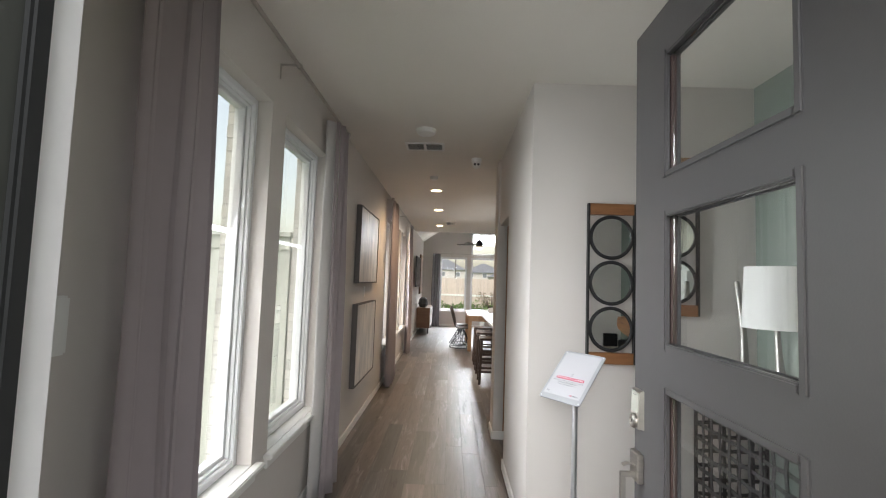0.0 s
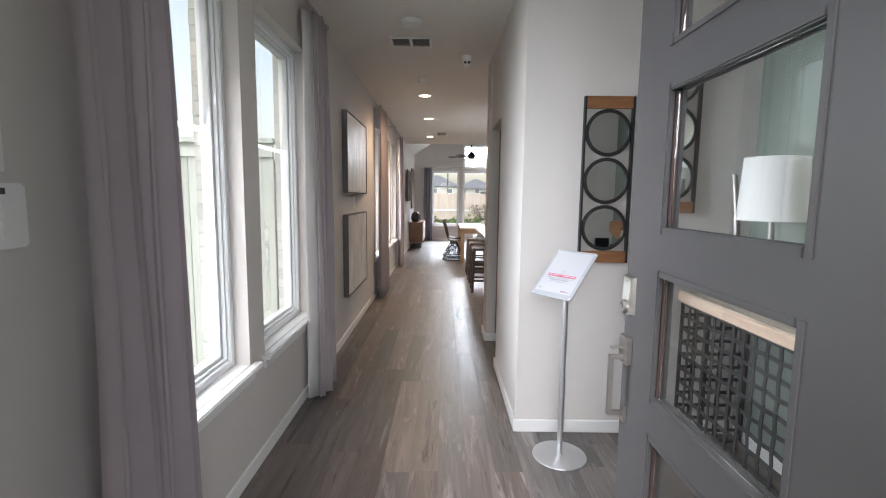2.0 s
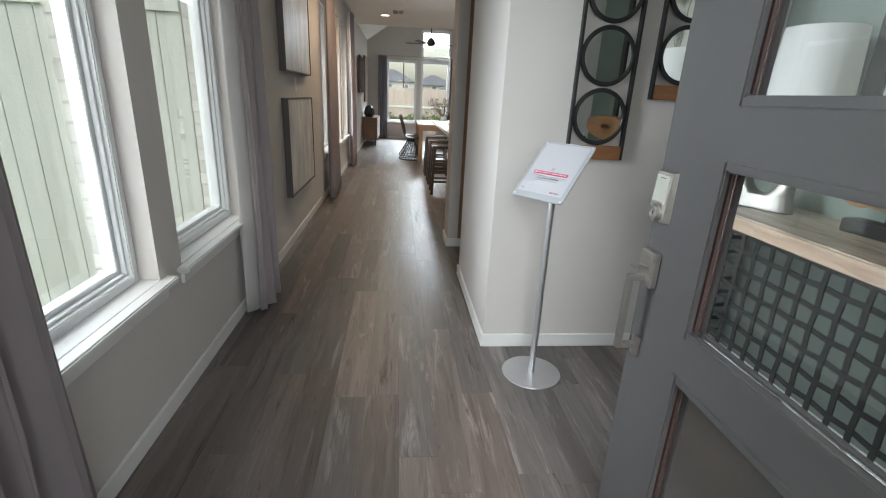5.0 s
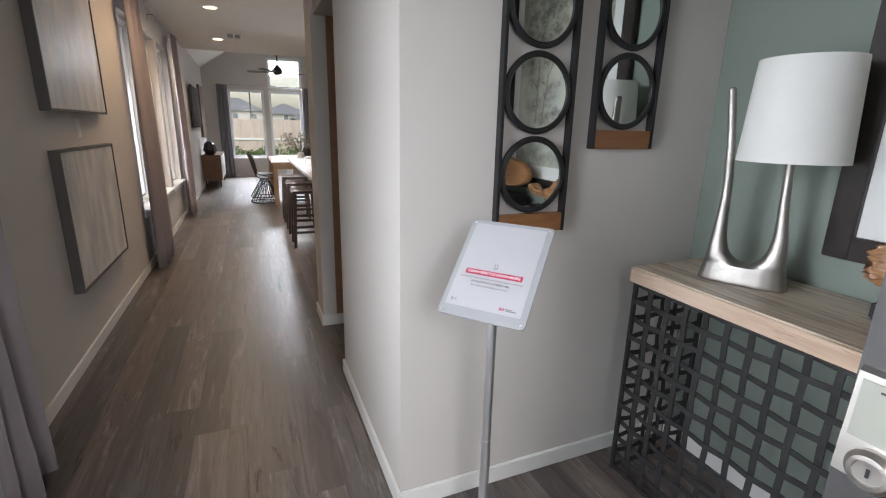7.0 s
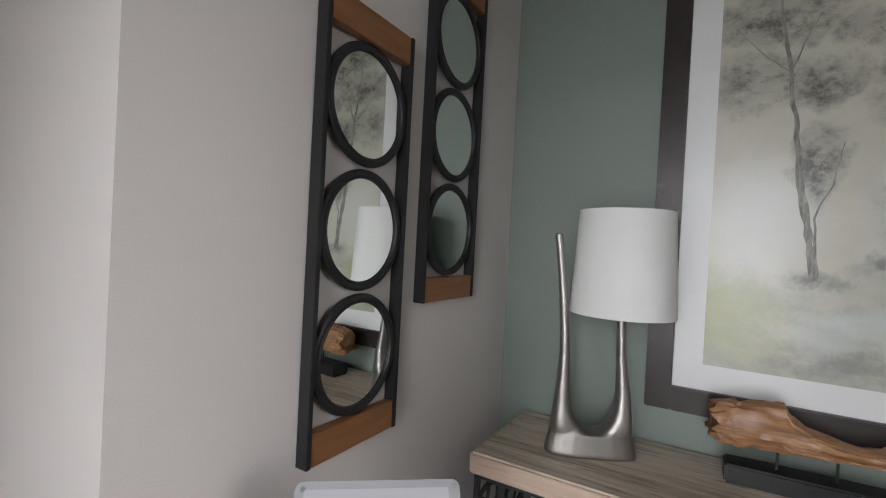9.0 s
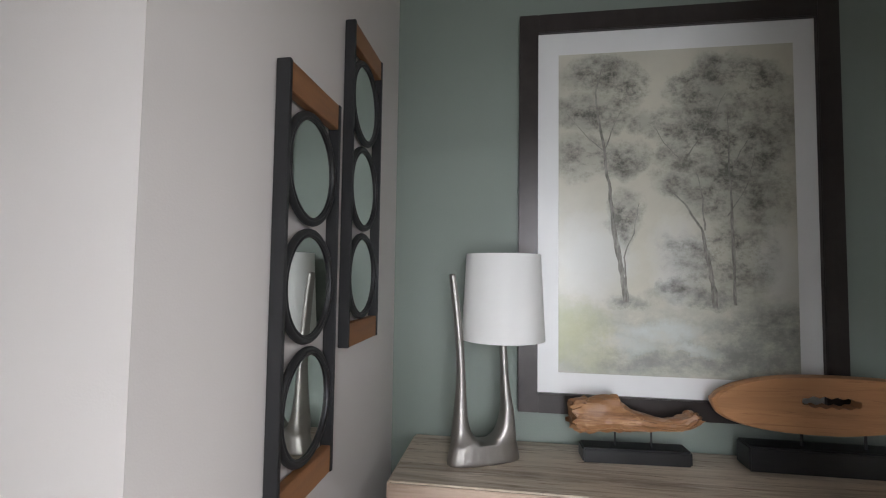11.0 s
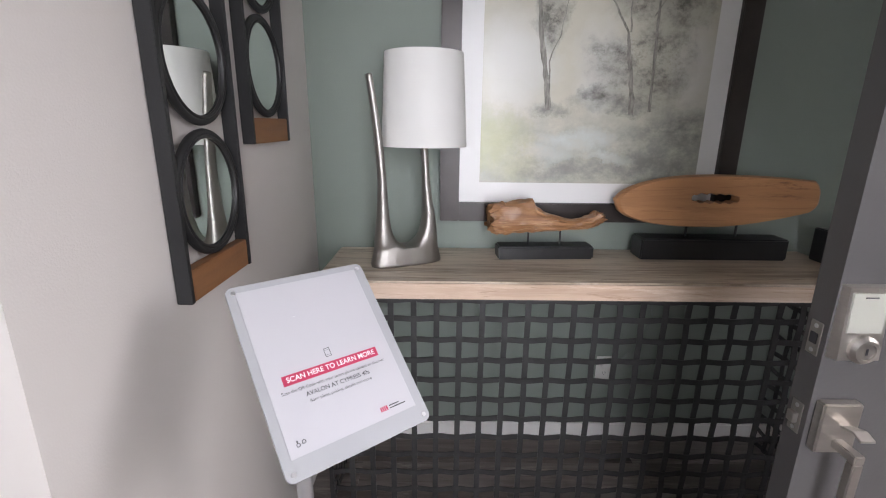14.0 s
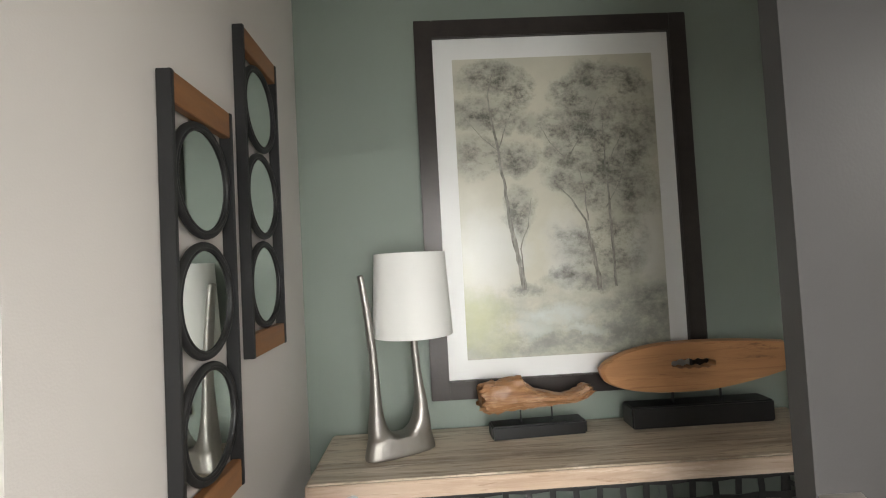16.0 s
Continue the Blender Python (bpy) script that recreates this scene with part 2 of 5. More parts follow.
M_PLANK, M_PLANK_FAR = plank_material("grey_brown_plank", False, warmth=(0.55, 1.20)), plank_material("grey_brown_plank_far", True, warmth=(0.55, 1.20))
M_SUBFLOOR = surface("dark_joint", (0.03, 0.025, 0.02), rough=0.9)
M_DOOR = surface("charcoal_door_paint", (0.066, 0.0625, 0.0632), (0.058, 0.055, 0.0555), rough=0.42, grain=(2, 2, 2), fine=160, bump=0.03)
M_REDWOOD = surface("reddish_lite_edge", (0.065, 0.035, 0.032), (0.045, 0.025, 0.022), rough=0.5, grain=(3, 20, 20))
M_NICKEL = surface("satin_nickel", (0.53, 0.50, 0.465), (0.44, 0.415, 0.39), rough=0.36, metal=1.0, grain=(4, 4, 60), bump=0.02)
M_GLASS = clear_glass("clear_glass")
M_THINGLASS = clear_glass("thin_coated_glass", (0.98, 0.99, 0.99))
M_THINGLASS.node_tree.nodes["Principled BSDF"].inputs["IOR"].default_value = 1.18
M_HAZYGLASS = clear_glass("hazy_glass", (0.86, 0.88, 0.85), 0.16)
M_BLACKMETAL = surface("black_metal", (0.028, 0.028, 0.029), (0.020, 0.020, 0.021), rough=0.45, metal=0.3, grain=(10, 10, 10), bump=0.05)
M_IRON = surface("dark_iron_strap", (0.050, 0.049, 0.050), (0.028, 0.028, 0.028), rough=0.38, metal=0.4, grain=(25, 25, 25), bump=0.12)
M_HONEY = surface("honey_wood", (0.30, 0.135, 0.055), (0.19, 0.078, 0.03), rough=0.45, grain=(6, 40, 40), bump=0.06)
M_WHITEWASH = plank_material("whitewashed_wood", False, (0.25, 0.19, 0.135), (0.62, 0.53, 0.43), (0.55, 0.46, 0.365), (0.70, 0.62, 0.53), (0.11, 0.07, 0.042), (0.98, 1.02), 1.5)
M_RAWEDGE = plank_material("raw_wood_edge", False, (0.44, 0.31, 0.225), (0.62, 0.48, 0.375), (0.56, 0.42, 0.32), (0.68, 0.56, 0.46), (0.33, 0.22, 0.15), (0.98, 1.02), 1.7, "z")
M_LINEN = surface("white_linen", (0.72, 0.715, 0.69), (0.69, 0.685, 0.66), rough=0.9, grain=(6, 6, 6), fine=420, bump=0.12)
M_PEWTER = surface("brushed_pewter", (0.43, 0.41, 0.385), (0.28, 0.262, 0.245), rough=0.43, metal=1.0, grain=(9, 9, 5), fine=70, bump=0.06, spread=0.7)
M_MIRROR = bpy.data.materials.new("mirror_glass")
M_MIRROR.use_nodes = True
for k, v in (("Base Color", (0.86, 0.89, 0.87, 1)), ("Metallic", 1.0), ("Roughness", 0.015)):
    M_MIRROR.node_tree.nodes["Principled BSDF"].inputs[k].default_value = v
M_TEAK = plank_material("weathered_teak", False, (0.17, 0.075, 0.032), (0.40, 0.21, 0.10), (0.30, 0.145, 0.065), (0.50, 0.30, 0.165), (0.05, 0.022, 0.012), (0.98, 1.02), 3.0, "z")
M_TEAKSMOOTH = plank_material("smooth_teak", False, (0.32, 0.15, 0.066), (0.46, 0.23, 0.105), (0.40, 0.19, 0.084), (0.52, 0.27, 0.13), (0.19, 0.085, 0.04), (0.98, 1.02), 1.2, "z")
M_BLACKWOOD = surface("black_lacquered_wood", (0.012, 0.012, 0.013), (0.008, 0.008, 0.009), rough=0.35, grain=(10, 10, 10), bump=0.05)
M_CURTAIN = surface("taupe_curtain_cloth", (0.355, 0.305, 0.314), (0.315, 0.270, 0.279), rough=0.9, grain=(5, 5, 5), fine=500, bump=0.10, sheen=0.2)
M_SILVER = surface("silver_stand_metal", (0.62, 0.62, 0.63), (0.56, 0.56, 0.57), rough=0.35, metal=0.85, grain=(4, 4, 4), bump=0.01)
M_PAPER = surface("white_paper", (0.43, 0.425, 0.445), (0.42, 0.415, 0.435), rough=0.5, bump=0.0)
M_PLATE = surface("frosted_grey_plate", (0.34, 0.345, 0.355), (0.32, 0.325, 0.335), rough=0.4, bump=0.0, coat=0.3)
M_RED = surface("crimson_ink", (0.45, 0.035, 0.085), rough=0.5, bump=0)
M_INK = surface("dark_grey_ink", (0.06, 0.06, 0.06), rough=0.6, bump=0)
M_WHITEINK = surface("white_ink", (0.85, 0.85, 0.85), rough=0.5, bump=0)
M_KEYPAD = surface("pale_keypad_face", (0.33, 0.33, 0.29), rough=0.45, bump=0.0)
M_PLASTIC = surface("white_plastic", (0.78, 0.78, 0.76), (0.75, 0.75, 0.73), rough=0.4, bump=0.0)
M_DARKPLASTIC = surface("dark_plastic", (0.03, 0.03, 0.035), rough=0.3, bump=0.0)
M_CONCRETE = surface("porch_concrete", (0.36, 0.35, 0.33), (0.29, 0.28, 0.27), rough=0.85, grain=(3, 3, 3), fine=60, bump=0.2)
M_GRASS = surface("lawn_grass", (0.085, 0.13, 0.035), (0.045, 0.085, 0.02), rough=0.9, grain=(6, 6, 6), fine=40, bump=0.5)
M_FENCE = surface("weathered_fence_wood", (0.66, 0.690, 0.655), (0.55, 0.575, 0.545), rough=0.85, grain=(12, 12, 1.5), fine=50, bump=0.2, per_object=0.10)
M_BRICK = surface("pale_brick", (0.56, 0.545, 0.51), (0.44, 0.425, 0.395), rough=0.85, grain=(14, 14, 14), fine=60, bump=0.25, per_object=0.12)
M_MORTAR = surface("pale_mortar", (0.42, 0.41, 0.385), rough=0.95, grain=(20, 20, 20), bump=0.2)
M_BROWNFRAME = surface("bronzed_black_frame", (0.040, 0.032, 0.030), (0.025, 0.020, 0.019), rough=0.33, metal=0.25, grain=(12, 12, 12), fine=90, bump=0.05)
M_MAT = surface("white_mount_board", (0.70, 0.70, 0.69), (0.68, 0.68, 0.67), rough=0.6, bump=0, coat=0.3)
M_BULB = glow("warm_lit_lens", (1.0, 0.76, 0.50), 5.0)
M_OAK = surface("light_oak", (0.42, 0.27, 0.155), (0.31, 0.19, 0.105), rough=0.5, grain=(20, 20, 3), bump=0.06)
# Orange-brown that imitates warm light on the pier's corner.
M_WARMSTRIP = surface("warm_light_brown", (0.34, 0.18, 0.105), (0.25, 0.125, 0.07), rough=0.45, grain=(3, 4, 26), bump=0.06)
M_WALNUT = surface("walnut_brown", (0.20, 0.115, 0.07), (0.13, 0.07, 0.042), rough=0.45, grain=(3, 4, 26), bump=0.06)
M_STOOL = surface("dark_stool_wood", (0.06, 0.038, 0.028), (0.035, 0.022, 0.017), rough=0.42, grain=(20, 20, 3), bump=0.05)
M_GRANITE = surface("speckled_granite", (0.66, 0.65, 0.63), (0.36, 0.34, 0.32), rough=0.18, grain=(45, 45, 45), fine=200, bump=0.0, spread=0.3)
M_CABINET = surface("white_cabinet_paint", (0.70, 0.69, 0.67), rough=0.4, bump=0.01)
M_RATTAN = surface("dark_woven_rattan", (0.075, 0.06, 0.048), (0.04, 0.032, 0.026), rough=0.6, grain=(60, 60, 60), bump=0.3)
M_SOFA = surface("pale_sofa_fabric", (0.62, 0.59, 0.54), rough=0.95, grain=(8, 8, 8), fine=300, bump=0.15)
M_SCREEN = surface("dark_screen_glass", (0.010, 0.010, 0.012), rough=0.12, bump=0.0)
M_BLADE = surface("grey_fan_blade", (0.10, 0.085, 0.075), rough=0.5, grain=(3, 30, 30))
M_ROOF = surface("grey_roof_shingle", (0.21, 0.215, 0.23), (0.15, 0.155, 0.17), rough=0.9, grain=(2, 2, 2), fine=20, bump=0.2)
M_SIDING = surface("pale_house_wall", (0.60, 0.58, 0.55), (0.53, 0.51, 0.48), rough=0.85, grain=(1, 1, 8))
M_LEAF = surface("leaf_green", (0.10, 0.17, 0.035), (0.05, 0.10, 0.02), rough=0.7, island=0.35, bump=0)
M_PINKWHITE = surface("white_jamb_paint", (0.76, 0.73, 0.72), rough=0.45, bump=0.02)
M_DARKJAMB = surface("dark_jamb_surface", (0.050, 0.050, 0.044), rough=0.5, bump=0.02)
M_RUBBER = surface("black_weatherstrip", (0.010, 0.010, 0.010), rough=0.6, bump=0.0)


# ---- large structure ----
LX, HX, MY, GX = -0.97, 0.485, 2.82, 1.858
FY0, FY1 = 0.26, 0.555
FAR_Y, VAULT_Y, KX = 15.65, 11.95, 4.6


def holed(bm, axis, depth, along, up, holes):
    """A wall slab across depth (two coordinates), with rectangular openings (a0, a1, z0, z1) right through it."""
    cuts_a = sorted({*along, *(h[0] for h in holes), *(h[1] for h in holes)})
    cuts_z = sorted({*up, *(h[2] for h in holes), *(h[3] for h in holes)})
    for a0, a1 in zip(cuts_a, cuts_a[1:]):
        for z0, z1 in zip(cuts_z, cuts_z[1:]):
            ma, mz = (a0 + a1) / 2, (z0 + z1) / 2
            if any(h[0] < ma < h[1] and h[2] < mz < h[3] for h in holes):
                continue
            if axis == "x":
                box(bm, depth[0], a0, z0, depth[1], a1, z1)
            else:
                box(bm, a0, depth[0], z0, a1, depth[1], z1)
    bmesh.ops.remove_doubles(bm, verts=bm.verts, dist=1e-5)
    seen = {}
    for f in bm.faces:
        seen.setdefault(tuple(sorted(v.index for v in f.verts)), []).append(f)
    bmesh.ops.delete(bm, geom=[f for fs in seen.values() if len(fs) > 1 for f in fs], context="FACES")
    return bm


bm = holed(B(), "x", (LX - 0.11, LX), (0.14, FAR_Y + 0.15), (-0.02, CEIL + 0.25), [(a, b, WIN_Z0 - 0.03, WIN_Z1) for a, b in WINDOWS])
structure("wall_west", bm, M_WALL, "greige painted wall with tall white windows", "wall")
bm = holed(B(), "x", (LX - 0.24, LX - 0.13), (FY0, FAR_Y + 0.15), (-0.3, CEIL + 0.25), [(a - 0.005, b + 0.005, WIN_Z0 - 0.05, WIN_Z1 + 0.01) for a, b in WINDOWS])
brick_west = structure("wall_west_brick", bm, M_MORTAR, "pale brick outer face of the house wall", "brick wall")

# entrance wall, with the doorway through it
DOOR_X0, DOOR_X1, DOOR_H = -0.326, 0.70, 2.47
JY = 0.372
bm = box(B(), LX - 0.11, 0.14, -0.02, DOOR_X0 - 0.02, JY, CEIL + 0.1)
box(bm, DOOR_X0 - 0.02, 0.14, DOOR_H + 0.02, DOOR_X1 + 0.02, JY, CEIL + 0.1)
box(bm, DOOR_X1 + 0.02, FY0, -0.02, GX + 0.12, FY1, CEIL + 0.1)
structure("wall_south", bm, M_WALL, "greige painted entrance wall with the front doorway", "wall")

bm = box(B(), HX, MY, -0.02, GX + 0.12, MY + 0.12, CEIL + 0.05)
structure("wall_mirror", bm, M_WALL, "greige painted wall behind the round mirrors", "wall")
bm = box(B(), HX, MY + 0.12, -0.02, HX + 0.12, 3.94, CEIL + 0.05)
box(bm, HX, 3.94, 2.125, HX + 0.12, 4.66, CEIL + 0.05)
structure("wall_hall_east", bm, M_WALL, "greige painted hall wall with a wide opening", "wall")
bm = box(B(), 0.464, 4.66, -0.02, 0.64, 4.95, CEIL + 0.05)
structure("wall_pier", bm, M_WALL, "greige painted wall end beside the hall opening", "wall")
bm = box(B(), 0.64, 4.72, -0.02, 2.42, 4.84, CEIL + 0.05)
box(bm, 2.3, MY, -0.02, 2.42, 4.72, CEIL + 0.05)
box(bm, GX + 0.12, MY, -0.02, 2.3, MY + 0.12, CEIL + 0.05)
structure("wall_side_room", bm, M_WALL, "greige painted walls of the side passage", "wall")
bm = box(B(), GX, FY0, -0.02, GX + 0.12, MY, CEIL + 0.05)
structure("wall_green", bm, M_GREEN, "sage green accent wall behind the console table", "wall")

REAR = [(-0.376, 0.544, 0.536, 2.357), (0.667, 1.56, 0.536, 2.357), (0.667, 1.56, 2.434, 3.217)]
bm = holed(B(), "y", (FAR_Y, FAR_Y + 0.15), (LX - 0.11, KX + 0.12), (-0.02, 4.6), REAR)
structure("wall_north", bm, M_WALL, "greige painted gable wall with rear windows", "wall")
bm = box(B(), KX, 4.84, -0.02, KX + 0.12, FAR_Y, 4.6)
box(bm, 2.42, 4.72, -0.02, KX + 0.12, 4.84, 4.6)
structure("wall_east", bm, M_WALL, "greige painted kitchen wall", "wall")

bm = box(B(), LX - 0.11, 0.14, CEIL, GX + 0.12, 4.72, CEIL + 0.2)
box(bm, GX + 0.12, MY, CEIL, 2.42, 4.72, CEIL + 0.2)
box(bm, LX - 0.11, 4.72, CEIL, KX + 0.12, VAULT_Y, CEIL + 0.2)
structure("ceiling", bm, M_CEIL, "flat off-white textured ceiling", "ceiling")
SLOPE = 0.70
apex_x = 1.6
apex_z = CEIL + SLOPE * (apex_x - LX)
bm = loft(B(), [[(LX - 0.11, y, CEIL - 0.03), (apex_x, y, apex_z), (KX + 0.12, y, CEIL + 0.2), (KX + 0.12, y, CEIL + 0.4), (apex_x, y, apex_z + 0.2), (LX - 0.11, y, CEIL + 0.17)] for y in (VAULT_Y, FAR_Y + 0.15)])
structure("ceiling_vault", bm, M_CEIL, "sloping vaulted off-white ceiling", "ceiling")
bm = loft(B(), [[(LX, y, CEIL + 0.2), (apex_x, y, apex_z), (KX, y, CEIL + 0.2)] for y in (VAULT_Y - 0.1, VAULT_Y)])
structure("wall_vault_gable", bm, M_WALL, "painted gable above the flat ceiling's end", "wall")

bm = box(B(), LX - 0.1, 0.28, -0.03, GX + 0.1, 2.9, -0.006)
box(bm, LX - 0.1, 2.9, -0.03, 2.42, 4.8, -0.006)
box(bm, LX - 0.1, 4.8, -0.03, KX, FAR_Y, -0.006)
floor = structure("floor", bm, M_SUBFLOOR, "grey-brown wood-look plank floor", "floor")

# porch and ground
bm = box(B(), -2.0, -2.5, -0.17, 2.4, 0.28, -0.035, 0.01)
structure("porch", bm, M_CONCRETE, "bare concrete front porch slab", "porch")
bm = B()
bmesh.ops.create_grid(bm, x_segments=8, y_segments=8, size=400, matrix=Matrix.Translation((0, 0, -0.18)))
structure("ground", bm, M_GRASS, "green lawn reaching the horizon", "ground")
bm = box(B(), DOOR_X0, 0.16, -0.033, DOOR_X1, JY - 0.04, 0.008, 0.004)
structure("threshold", bm, M_NICKEL, "metal front door threshold", "threshold")

# door frame: dark outer jamb, weatherstrip, white inner jamb
frame_1 = thing("door_frame", (0, 0, 0), "white and dark front door frame with black weatherstrip", "door frame", kind="structure")
for x0, x1, j in ((DOOR_X0 - 0.02, DOOR_X0, JY), (DOOR_X1, DOOR_X1 + 0.02, FY1)):
    part("outer_jamb", box(B(), x0, j - 0.26, 0, x1, j - 0.033, DOOR_H), M_DARKJAMB, frame_1, "dark outer jamb")
    part("inner_jamb", box(B(), x0, j - 0.030, 0, x1, j + 0.004, DOOR_H), M_PINKWHITE, frame_1, "white painted inner jamb")
part("weatherstrip", box(B(), DOOR_X0, JY - 0.050, 0, DOOR_X0 + 0.010, JY - 0.031, DOOR_H, 0.003), M_RUBBER, frame_1)
part("head_jamb", box(B(), DOOR_X0 - 0.02, 0.12, DOOR_H, DOOR_X1 + 0.02, JY + 0.004, DOOR_H + 0.02), M_DARKJAMB, frame_1)


def base_run(name, pts):
    """White skirting along a wall: each piece (x0, y0, x1, y1) is 95 mm high with a rounded top."""
    ob = thing(name, (0, 0, 0), "white painted baseboard along the walls", "baseboard", kind="structure")
    for x0, y0, x1, y1 in pts:
        part("board", box(B(), x0, y0, 0, x1, y1, 0.080, 0.004), M_TRIM, ob)
    return ob


T = 0.014
base_run("baseboard", [(LX, JY, LX + T, FAR_Y), (HX - T, MY - T, HX, 3.94 + T), (HX, MY - T, GX - T, MY), (GX - T, FY1 + T, GX, MY - T),
                       (0.464 - T, 4.66 - T, 0.464, 4.95 + T), (0.464, 4.66 - T, 0.64, 4.66), (0.464, 4.95, 0.64, 4.95 + T), (LX + T, FAR_Y - T, KX, FAR_Y),
                       (HX, 3.94, HX + 0.12, 3.94 + T), (0.66, 4.72 - T, 2.3, 4.72), (LX + T, JY, DOOR_X0 - 0.02, JY + T), (DOOR_X1 + 0.02, FY1, GX - T, FY1 + T)])


# ---- windows ----
def window(index, y0, y1, z0, z1, depth_x, glass=None):
    w = thing("window_%d" % index, (depth_x, (y0 + y1) / 2, z0), "tall white vinyl single-hung style window", "window", kind="structure")
    h, wd = z1 - z0, (y1 - y0) / 2
    fr = B()
    f = 0.036
    for a, b, c, d in ((-wd, -wd + f, 0, h), (wd - f, wd, 0, h), (-wd + f, wd - f, 0, f), (-wd + f, wd - f, h - f, h)):
        box(fr, -0.055, a, c, 0.058, b, d, 0.004)
    part("window_frame", fr, M_VINYL, w)
    stop = B()
    for a, b, c, d in ((-wd + f, -wd + f + 0.012, f, h - f), (wd - f - 0.012, wd - f, f, h - f), (-wd + f + 0.012, wd - f - 0.012, f, f + 0.012), (-wd + f + 0.012, wd - f - 0.012, h - f - 0.012, h - f)):
        box(stop, 0.020, a, c, 0.040, b, d, 0.002)
    part("glazing_bead", stop, M_VINYL, w)
    g = 0.030
    sash = B()
    for a, b, c, d in ((-wd + f, -wd + f + g, f, h - f), (wd - f - g, wd - f, f, h - f), (-wd + f + g, wd - f - g, f, f + g), (-wd + f + g, wd - f - g, h - f - g, h - f)):
        box(sash, -0.035, a, c, 0.018, b, d, 0.003)
    part("sash", sash, M_VINYL, w)
    pane = part("pane", box(B(), -0.018, -wd + f + g - 0.004, f + g - 0.004, -0.012, wd - f - g + 0.004, h - f - g + 0.004), glass or M_GLASS, w, "clear glass pane")
    pane.visible_shadow = False
    return w


def sill(y0, y1):
    s = thing("window_sill", (LX, (y0 + y1) / 2, WIN_Z0), "white painted wooden window sill with apron", "window sill", kind="structure")
    hw = (y1 - y0) / 2
    part("board", box(B(), -0.078, -hw, -0.028, 0, hw, 0), M_TRIM, s)
    part("nosing", box(B(), 0.0, -hw - 0.055, -0.028, 0.052, hw + 0.055, 0, 0.006), M_TRIM, s)
    part("apron", box(B(), 0.0, -hw - 0.025, -0.085, 0.016, hw + 0.025, -0.028, 0.003), M_TRIM, s)


for i, (a, b) in enumerate(WINDOWS):
    window(i + 1, a, b, WIN_Z0, WIN_Z1, LX - 0.135)
    sill(a, b)
for i, (x0, x1, z0, z1) in enumerate(REAR):
    w = window(6 + i, x0, x1, z0, z1, 0, M_THINGLASS)
    w.matrix_world = pose((x0 + x1) / 2, FAR_Y + 0.09, z0, 0, 0, 90)
bm = box(B(), -0.44, FAR_Y - 0.05, 0.505, 1.62, FAR_Y + 0.03, 0.534, 0.005)
structure("rear_window_sill", bm, M_TRIM, "white painted sill below the rear windows", "window sill")

# ---- front door ----
DX, HINGE_Y, LEAF = 0.66, 0.60, 1.05
door = thing("front_door", (DX, HINGE_Y, 0.012), "charcoal front door standing open, with four stacked glass lites", "door")
LITES = [(0.335, 0.725), (0.847, 1.237), (1.370, 1.777), (1.905, 2.295)]
LY0, LY1 = 0.275, 0.825
leaf = holed(B(), "x", (0, 0.045), (0, LEAF), (0, 2.445), [(LY0, LY1, a - 0.012, b - 0.012) for a, b in LITES])
part("leaf", leaf, M_DOOR, door)
for a, b in LITES:
    a, b = a - 0.012, b - 0.012
    fr = B()
    e = 0.014
    for side in (-1, 1):
        x0, x1 = (-0.005, 0.012) if side < 0 else (0.033, 0.050)
        for c, d, g, h in ((LY0 - e, LY0 + e * 0.6, a - e, b + e), (LY1 - e * 0.6, LY1 + e, a - e, b + e), (LY0 + e * 0.6, LY1 - e * 0.6, a - e, a + e * 0.6), (LY0 + e * 0.6, LY1 - e * 0.6, b - e * 0.6, b + e)):
            box(fr, x0, c, g, x1, d, h, 0.004)
    lite = part("lite_frame", fr, M_DOOR, door)
    stop = B()
    box(stop, 0.012, LY1 - 0.0122, a + 0.0122, 0.033, LY1 - 0.001, b - 0.0122)
    part("glazing_stop", stop, M_REDWOOD, door, "reddish brown inner glazing stop")
    pane = part("pane", box(B(), 0.0195, LY0 + 0.006, a + 0.006, 0.0255, LY1 - 0.0125, b - 0.006), M_HAZYGLASS if a < 0.5 else M_GLASS, door, "hazy glass lite" if a < 0.5 else "clear glass lite")
    pane.visible_shadow = False

part("kick_sweep", box(B(), 0.002, 0.002, -0.010, 0.043, LEAF - 0.002, 0.0), M_RUBBER, door)

